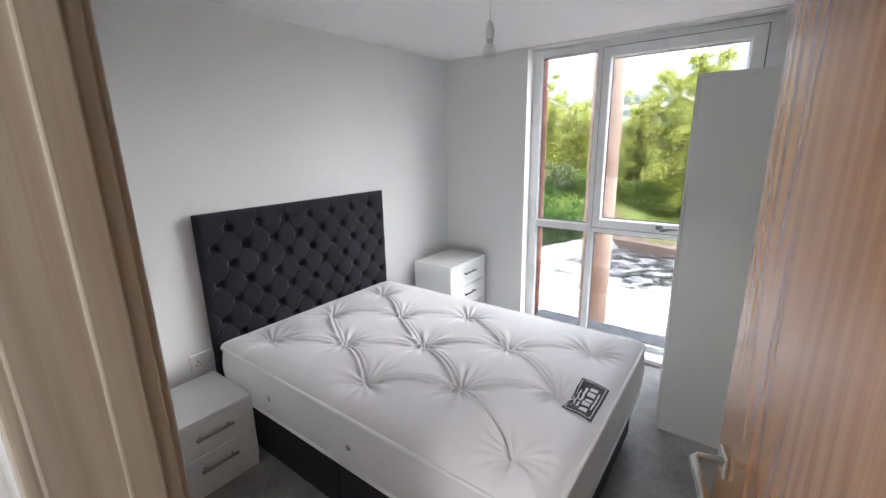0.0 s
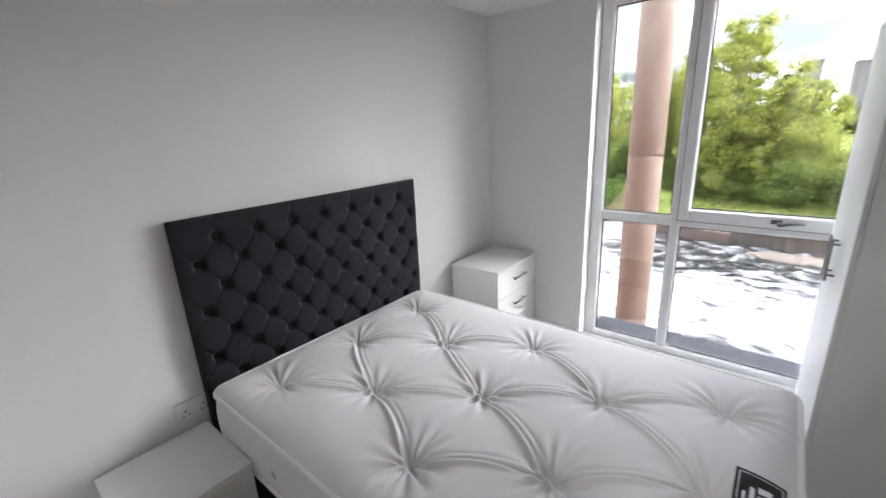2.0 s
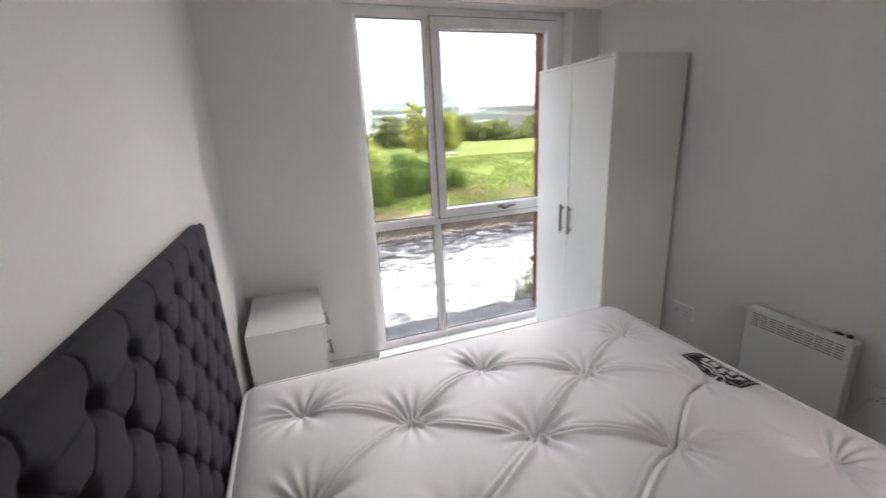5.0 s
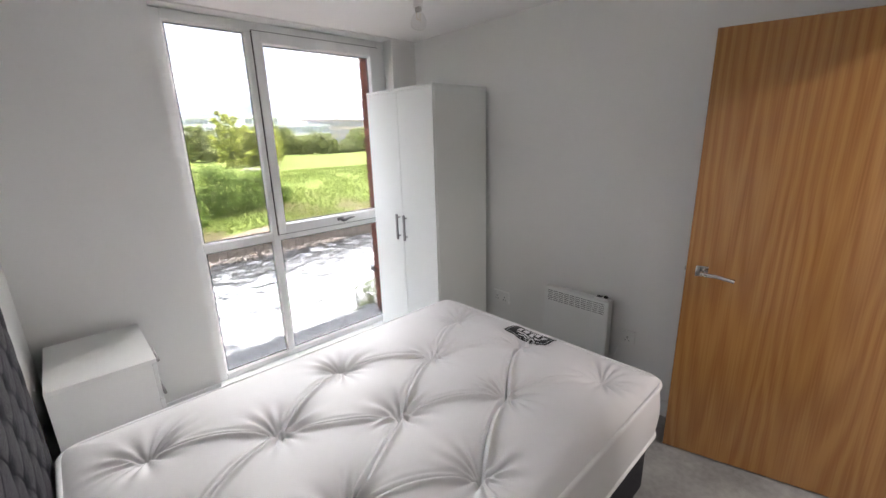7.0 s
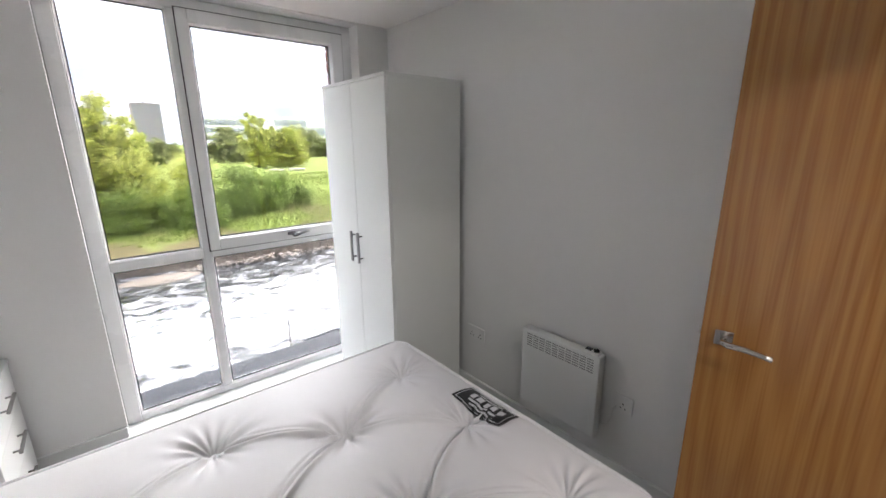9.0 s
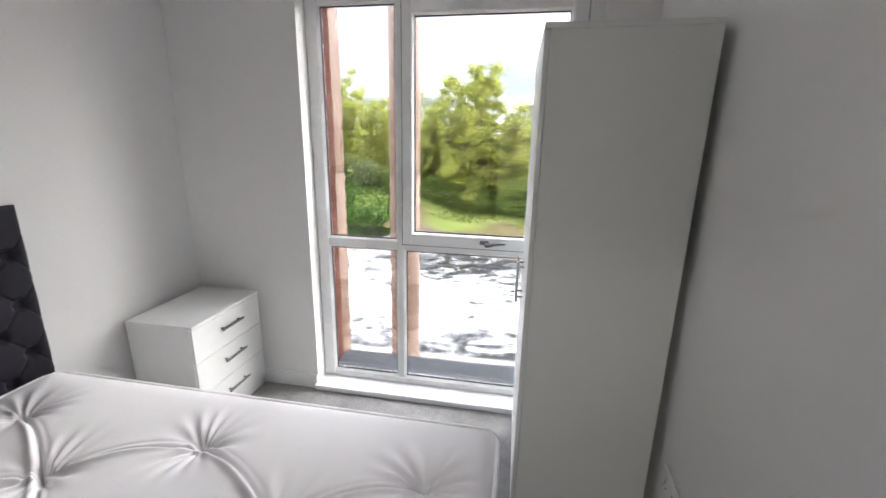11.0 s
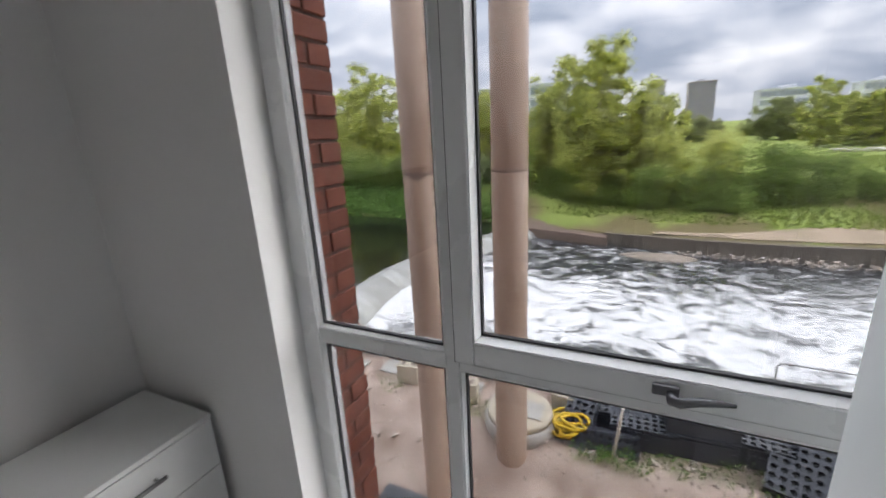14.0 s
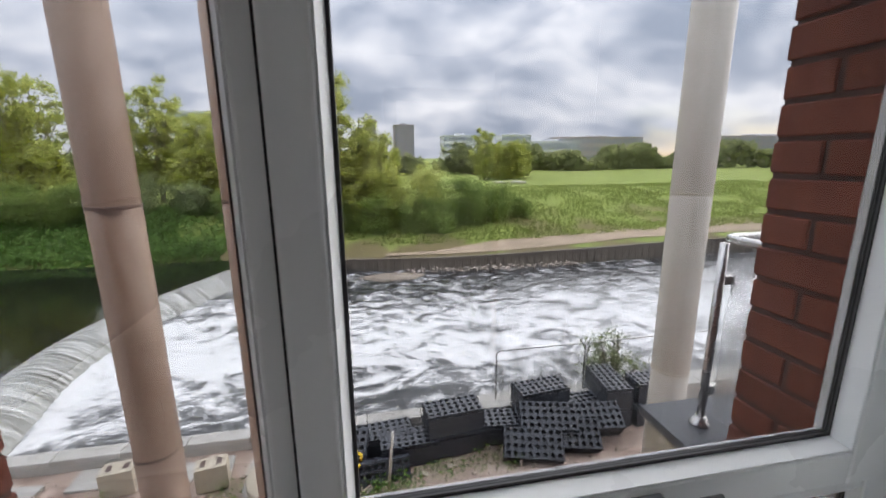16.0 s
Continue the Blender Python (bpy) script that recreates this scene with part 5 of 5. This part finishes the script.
def column(x, y, r, mat, label, seams, stain=0):
    ob = thing("column", (x, y, GZ), label, "column", "columns outside the window")
    top = 9.0
    cuts = [-0.55] + [s - GZ for s in seams] + [top]
    for a, b in zip(cuts, cuts[1:]):
        part("shaft", lathe(bmesh.new(), [(r - 0.004, a + 0.003), (r, a + 0.012), (r, b - 0.012), (r - 0.004, b - 0.003)], 40), mat, ob)
        if b < top:
            part("seam", lathe(bmesh.new(), [(r - 0.006, b - 0.02), (r + 0.0025, b - 0.016), (r + 0.0025, b + 0.010), (r - 0.006, b + 0.016)], 40), M_SEAM if mat is M_SLEEVE else M_BLOCK, ob, "thin seam between sleeves")
    rs = random.Random(stain + 3)
    for k in range(7):
        th = rs.uniform(math.pi, 2 * math.pi)
        z0 = rs.uniform(1.0, 6.5)
        ln = rs.uniform(0.15, 0.7)
        bm = bmesh.new()
        pts = [((r + 0.0008) * math.cos(th + 0.03 * math.sin(k + q)), (r + 0.0008) * math.sin(th + 0.03 * math.sin(k + q)), z0 + ln * q / 5) for q in range(6)]
        tube(bm, pts, [0.001, 0.003, 0.004, 0.003, 0.003, 0.001], 5)
        part("drip", bm, M_STREAK, ob, "pale dried drip")
    if stain:
        bm = bmesh.new()
        for q in range(-6, 7):
            th = radians(270 + 20 + q * 6)
            dz = 0.085 * (1 - abs(q) / 7) ** 1.3
            zz = 1.17 - GZ - 0.015
            v = [bm.verts.new(((r + 0.0022) * math.cos(th + s), (r + 0.0022) * math.sin(th + s), z)) for s, z in ((-0.053, zz), (0.053, zz), (0.04, zz - dz), (-0.04, zz - dz * 0.95))]
            bm.faces.new(v[::-1])
        part("stain", bm, M_SEAM, ob, "dark brown drip stain below the seam")
    return ob


column(-0.50, 5.56, 0.19, M_SLEEVE, "round beige-brown column with a dark stained seam", (-1.1, 1.16, 3.4), 1)
column(0.29, 6.34, 0.218, M_SLEEVE, "round beige-brown column with thin seams", (-1.25, 1.11, 3.4))
column(5.2, 5.95, 0.216, M_CREAM, "round cream-painted column beside the balcony", (-1.1, 1.10, 3.4))

balcony = thing("balcony", (3.05, 2.66, 0), "balcony corner with grey slab and glass balustrade", "balcony", kind="structure")
box("deck", (0, 4.0, 0.0, 1.25, -0.06, 0.0), M_SLATE, balcony, 0.01, "dark grey slab")
box("fascia", (0.03, 3.97, 0.0, 1.21, -0.32, -0.061), M_BLOCK, balcony, 0.005, "buff stone fascia")


def post(x, y):
    p = part("post", lathe(bmesh.new(), [(0.0225, 0.005), (0.0225, 1.06)], 20, (x, y, 0)), M_STEEL, balcony, "brushed steel post")
    part("base_plate", lathe(bmesh.new(), [(0.055, 0.0), (0.055, 0.012), (0.04, 0.02), (0.03, 0.05), (0.0235, 0.052)], 24, (x, y, 0)), M_STEEL, p)
    for cz in (0.22, 0.86):
        part("clamp", slab(bmesh.new(), x + 0.02, x + 0.075, y - 0.02, y + 0.02, cz - 0.025, cz + 0.025, 0.006), M_STEEL, p, "steel glass clamp")
    return p


for px in (0.22, 1.6, 3.0):
    post(px, 1.02)
rail = tube(bmesh.new(), [(0.22, 0.0, 1.09), (0.22, 0.97, 1.09), (0.235, 1.005, 1.09), (0.27, 1.02, 1.09), (3.9, 1.02, 1.09)], 0.023, 14)
part("handrail", rail, M_STEEL, balcony, "brushed steel tube handrail")
for gx0, gx1 in ((0.29, 1.53), (1.67, 2.93)):
    g = box("glass_panel", (gx0, gx1, 1.015, 1.025, 0.1, 1.0), M_BALUST, balcony, 0.0, "clear glass balustrade panel")
    g.visible_shadow = False
g = box("glass_panel", (0.215, 0.225, 0.06, 0.95, 0.1, 1.0), M_BALUST, balcony, 0.0, "clear glass balustrade panel")
g.visible_shadow = False

# ---- near bank: kerb, slabs, blocks ----
kerb = thing("river_kerb", (0, 0, 0), "low concrete river wall with coping stones", "kerb", kind="structure")
box("wall", (-60, 60, 7.86, 8.12, -5.5, GZ + 0.1), M_CONC, kerb)
cm = mesh_of("coping_stone", slab(bmesh.new(), -0.445, 0.445, -0.13, 0.13, 0, 0.1, 0.012, 1), M_CONC)
for k in range(26):
    o = new("coping_stone", cm)
    o.parent = kerb
    o.matrix_local = pose(-9 + 0.9 * k, 7.99, GZ + 0.1, 0, 0, 0.4 * math.sin(k * 2.1))
slabs = thing("paving", (0, 0, 0), "broken concrete paving strip along the river wall", "paving", kind="structure")
sm = mesh_of("paving_slab", slab(bmesh.new(), -0.22, 0.22, -0.22, 0.22, 0, 0.05, 0.008, 1), M_CONC)
rs = random.Random(5)
for k in range(11):
    o = new("paving_slab", sm)
    o.parent = slabs
    o.matrix_local = pose(-6.3 + 0.62 * k + rs.uniform(-0.1, 0.1), 7.5 + rs.uniform(-0.12, 0.12), GZ - 0.005, rs.uniform(-4, 4), rs.uniform(-4, 4), rs.uniform(-14, 14))


def conc_block(x, y, turn, h=0.36):
    ob = thing("concrete_block", (x, y, GZ + 0.03), "buff concrete block standing on the bank", "concrete block", "blocks", turn)
    bm = slab(bmesh.new(), -0.2, 0.2, -0.13, 0.13, 0, h, 0.015)
    part("block_body", bm, M_BLOCK, ob)
    for sx in (-0.1, 0.1):
        part("notch", slab(bmesh.new(), sx - 0.03, sx + 0.03, -0.06, 0.06, h - 0.002, h + 0.003), M_MORTAR, ob)
    return ob


conc_block(-0.74, 7.15, 12)
conc_block(-1.95, 7.3, 8)
conc_block(0.86, 7.5, -10, 0.3)
mh = thing("manhole", (0.25, 6.95, GZ), "concrete manhole ring with a square steel cover", "manhole")
part("ring", lathe(bmesh.new(), [(0.55, -0.05), (0.55, 0.14), (0.52, 0.16), (0.5, 0.17)], 36), M_CONC, mh)
part("cover_slab", lathe(bmesh.new(), [(0.5, 0.165), (0.5, 0.25), (0.48, 0.262), (0.3, 0.265)], 36), M_BLOCK, mh)
box("steel_cover", (-0.05, 0.36, -0.2, 0.2, 0.262, 0.285), M_CONC, mh, 0.006, "grey square access cover")

# black drainage crates with round holes


def crate_mesh(w=0.86, d=0.43, h=0.36, nx=8, ny=4):
    bm = bmesh.new()
    cw, cd, r = w / nx, d / ny, min(w / nx, d / ny) * 0.34

    def cell_face(org, ax, ay, nrm, cx, cy, sx, sy):
        c = org + ax * cx + ay * cy
        sq, ring, low = [], [], []
        for k in range(8):
            t = math.pi / 4 * k
            dx, dy = math.cos(t), math.sin(t)
            m = max(abs(dx), abs(dy))
            sq.append(bm.verts.new(c + ax * (dx / m * sx / 2) + ay * (dy / m * sy / 2)))
            ring.append(bm.verts.new(c + ax * (dx * r) + ay * (dy * r)))
            low.append(bm.verts.new(c + ax * (dx * r * 0.9) + ay * (dy * r * 0.9) - nrm * 0.06))
        for k in range(8):
            j = (k + 1) % 8
            bm.faces.new((sq[k], sq[j], ring[j], ring[k]))
            # hole walls and bottoms take slot 1, whose near-black colour paints their inner shade
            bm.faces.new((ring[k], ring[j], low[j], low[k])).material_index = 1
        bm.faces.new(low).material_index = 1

    X, Y, Z = Vector((1, 0, 0)), Vector((0, 1, 0)), Vector((0, 0, 1))
    for i in range(nx):
        for j in range(ny):
            cell_face(Vector((-w / 2, -d / 2, h)), X, Y, Z, (i + 0.5) * cw, (j + 0.5) * cd, cw, cd)
    slab(bm, -w / 2 + 0.001, w / 2 - 0.001, -d / 2 + 0.001, d / 2 - 0.001, 0, h - 0.07)
    for i in range(nx + 1):
        x = -w / 2 + i * cw
        for y in (-d / 2, d / 2):
            slab(bm, x - 0.012, x + 0.012, y - 0.006, y + 0.006, 0, h - 0.001)
    for sx in (-w / 2, w / 2):
        for j in range(ny + 1):
            slab(bm, sx - 0.006, sx + 0.006, -d / 2 + j * cd - 0.012, -d / 2 + j * cd + 0.012, 0, h - 0.001)
    for z in (0.012, h * 0.5, h - 0.03):
        for s in (-1, 1):
            slab(bm, -w / 2 - 0.004, w / 2 + 0.004, s * d / 2 - 0.005, s * d / 2 + 0.005, z, z + 0.024)
            slab(bm, s * w / 2 - 0.005, s * w / 2 + 0.005, -d / 2, d / 2, z, z + 0.024)
    return bm


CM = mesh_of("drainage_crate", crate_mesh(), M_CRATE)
# slot 1 blackens the hole interiors in place of real shade
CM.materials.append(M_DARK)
first = True
for x, y, z, rx, ry, rz in ((1.12, 7.25, 0.0, 0, -28, 80), (1.62, 7.6, 0.0, 0, 0, 6), (1.5, 7.1, 0.0, 62, 0, 4), (1.98, 7.35, 0.0, 0, 0, 2), (2.72, 7.45, 0.0, 0, 0, 4), (2.7, 7.47, 0.365, 0, 0, 5), (3.4, 7.55, 0.0, 0, 0, -6),
                            (3.85, 7.02, 0.10, 38, 0, -16), (4.5, 7.12, 0.12, 40, 0, -14), (4.2, 7.3, 0.30, 34, 0, -14), (5.05, 7.4, 0.12, 34, 0, -6), (4.3, 7.75, 0.0, 0, 0, 8), (4.3, 7.76, 0.365, 0, 0, 6), (5.05, 7.75, 0.0, 0, 0, 3), (5.6, 7.78, 0.0, 0, 0, 86), (5.6, 7.78, 0.365, 0, 0, 84), (6.3, 7.55, 0.0, 0, 0, 4), (6.4, 7.6, 0.365, 0, 0, -3)):
    o = new("drainage_crate", CM)
    o.matrix_world = pose(x, y, GZ - 0.12 + z, rx, ry, rz)
    tagged(o, "black plastic drainage crate with round holes" + (", tilted in the heap" if rx or ry else ""), "crate", "crates on the bank")

hose = thing("yellow_duct", (0.98, 6.95, GZ), "tangled coil of yellow plastic ducting", "duct coil")
rs = random.Random(9)
for k in range(7):
    c = (rs.uniform(-0.12, 0.16), rs.uniform(-0.12, 0.12), 0.06 + 0.035 * k)
    r0 = rs.uniform(0.13, 0.22)
    pts = [(c[0] + r0 * math.cos(t) * rs.uniform(0.9, 1.1), c[1] + r0 * 0.8 * math.sin(t), c[2] + 0.03 * math.sin(2 * t + k)) for t in (i * 0.45 for i in range(14))]
    part("duct_loop", tube(bmesh.new(), pts, 0.024, 8), M_YELLOW, hose)
stake = thing("stake", (1.62, 6.62, GZ), "thin pale stake leaning in the ground", "stake")
part("stake_rod", tube(bmesh.new(), [(0, 0, -0.05), (0.09, 0.05, 0.85)], 0.02, 8), M_CREAM, stake)

# site fence
fence = thing("mesh_fence", (0, 0, GZ), "temporary galvanised mesh fence panel by the river", "fence")
for x0, x1 in ((3.7, 5.45), (5.5, 7.2), (7.25, 9.0)):
    y0 = 8.35
    loop = [(x0, y0, 0.0), (x0, y0, 0.95), (x0 + 0.06, y0, 1.0), (x1 - 0.06, y0, 1.0), (x1, y0, 0.95), (x1, y0, 0.0)]
    part("panel_frame", tube(bmesh.new(), loop, 0.016, 8), M_STEEL, fence)
    bm = bmesh.new()
    for k in range(1, 14):
        tube(bm, [(x0 + (x1 - x0) * k / 14, y0, 0.02), (x0 + (x1 - x0) * k / 14, y0, 0.99)], 0.0025, 4)
    for k in range(1, 5):
        tube(bm, [(x0, y0, 0.2 * k), (x1, y0, 0.2 * k)], 0.0025, 4)
    part("mesh_infill", bm, M_STEEL, fence)
structure("fence_ledge", slab(bmesh.new(), 3.4, 9.4, 8.12, 8.6, -5.5, GZ), M_CONC, "narrow concrete ledge outside the river wall", "ledge")
bush("shrub", 6.3, 8.5, GZ, 1.3, 0.5, 1.2, M_HAW, "thin pale shrub growing behind the fence", 700, 0.07, 301)

# rubble, weeds
bm = bmesh.new()
rs = random.Random(3)
for k in range(4200):
    x, y = rs.uniform(-6, 8), rs.uniform(3.4, 7.7)
    s = rs.uniform(0.006, 0.028) * (2.6 if rs.random() < 0.06 else 1)
    m = Matrix.LocRotScale((x, y, near_z(x, y) + s * 0.15), Euler((rs.random() * 3, rs.random() * 3, rs.random() * 3)), (s * 2.0, s * 1.3, s))
    if k < 3300:
        bmesh.ops.create_icosphere(bm, subdivisions=1, radius=0.6, matrix=m)
    else:
        bmesh.ops.create_cube(bm, size=1.0, matrix=m)
tagged(part("rubble", bm, M_RUBBLE), "scattered broken stones and debris on soil", "rubble", kind="stuff")
pts = []
for cx, cy, n, r in ((1.75, 6.6, 300, 0.36), (2.4, 6.8, 160, 0.4), (3.2, 6.85, 200, 0.5), (-0.3, 6.85, 160, 0.4), (1.3, 6.55, 90, 0.25), (-2.2, 7.0, 50, 0.3)):
    for k in range(n):
        t, q = rs.uniform(0, 6.28), r * rs.random() ** 0.5
        pts.append((cx + q * math.cos(t), cy + q * math.sin(t) * 0.5, near_z(cx, cy) + rs.uniform(0.0, 0.2)))
tagged(new("weeds", leaf_mesh("weeds", pts, 0.03, M_IVY, -0.8)), "small green weeds among the rubble", "weeds", kind="stuff")

# ---- the outdoors, laid out small above, set to its full size about the window ----
OUTDOORS = {"ground", "ground_near", "path", "water", "weir", "water_upstream", "apron", "silt_bank", "piled_wall", "driftwood", "willow_tree", "young_tree", "bush", "field_tree",
            "far_wood", "ground_cover", "grass", "log", "tower_block", "office_block", "warehouse", "column", "river_kerb", "paving", "concrete_block", "manhole",
            "drainage_crate", "yellow_duct", "stake", "mesh_fence", "fence_ledge", "shrub", "rubble", "weeds"}
PIVOT = Matrix.Translation((1.65, 1.6, 1.54))
GROW = PIVOT @ Matrix.Scale(1.45, 4) @ PIVOT.inverted()
for ob in list(scene.objects):
    if ob.parent is None and ob.name.split(".")[0] in OUTDOORS:
        ob.matrix_world = GROW @ ob.matrix_basis

# ---- outer brick wall; the bricks of the reveals singly ----
outer = thing("brick_wall", (0, 0, 0), "red brick outer wall with dark mortar joints", "wall", kind="structure")
BX0, BX1, BYA, BYB = 0.805, 2.30, 2.436, 2.652
for x0, x1, z0, z1 in ((-4.0, BX0 - 0.006, -5.3, 3.2), (BX1 + 0.006, 7.2, -5.3, 3.2), (BX0 - 0.006, BX1 + 0.006, -5.3, -0.032), (BX0 - 0.006, BX1 + 0.006, H + 0.1, 3.2)):
    box("masonry", (x0, x1, BYA, BYB - 0.006, z0, z1), M_MORTAR, outer)
full = mesh_of("brick", slab(bmesh.new(), -0.051, 0.051, -0.1075, 0.1075, -0.0325, 0.0325, 0.004, 1), M_BRICK)
half = mesh_of("brick_end", slab(bmesh.new(), -0.1075, 0.1075, -0.051, 0.051, -0.0325, 0.0325, 0.004, 1), M_BRICK)
rs = random.Random(21)
for c in range(41):
    z = -0.15 + 0.075 * c
    for side, face in ((-1, BX0), (1, BX1)):
        j = rs.uniform(-0.003, 0.003)
        if c % 2:
            o = new("brick", full)
            o.parent = outer
            o.matrix_local = pose(face + side * (0.051 + j), (BYA + BYB) / 2, z, rs.uniform(-0.6, 0.6), 0, rs.uniform(-0.6, 0.6))
            spots = []
        else:
            spots = [BYB - 0.0512, BYA + 0.0545]
        for y in spots:
            o = new("brick", half)
            o.parent = outer
            o.matrix_local = pose(face + side * (0.1075 + j), y, z, 0, rs.uniform(-0.6, 0.6), rs.uniform(-0.5, 0.5))
# a patch of the outer face beside the window
front = mesh_of("brick_face", slab(bmesh.new(), -0.1075, 0.1075, -0.051, 0.051, -0.0325, 0.0325, 0.003, 1), M_BRICK)
for c in range(20):
    z = 0.15 + 0.075 * c
    for k in range(2):
        for side, face in ((-1, BX0), (1, BX1)):
            o = new("brick", front)
            o.parent = outer
            o.matrix_local = pose(face + side * (0.325 + 0.225 * k + (0.0 if c % 2 == 0 else -0.1125)), BYB - 0.045, z)
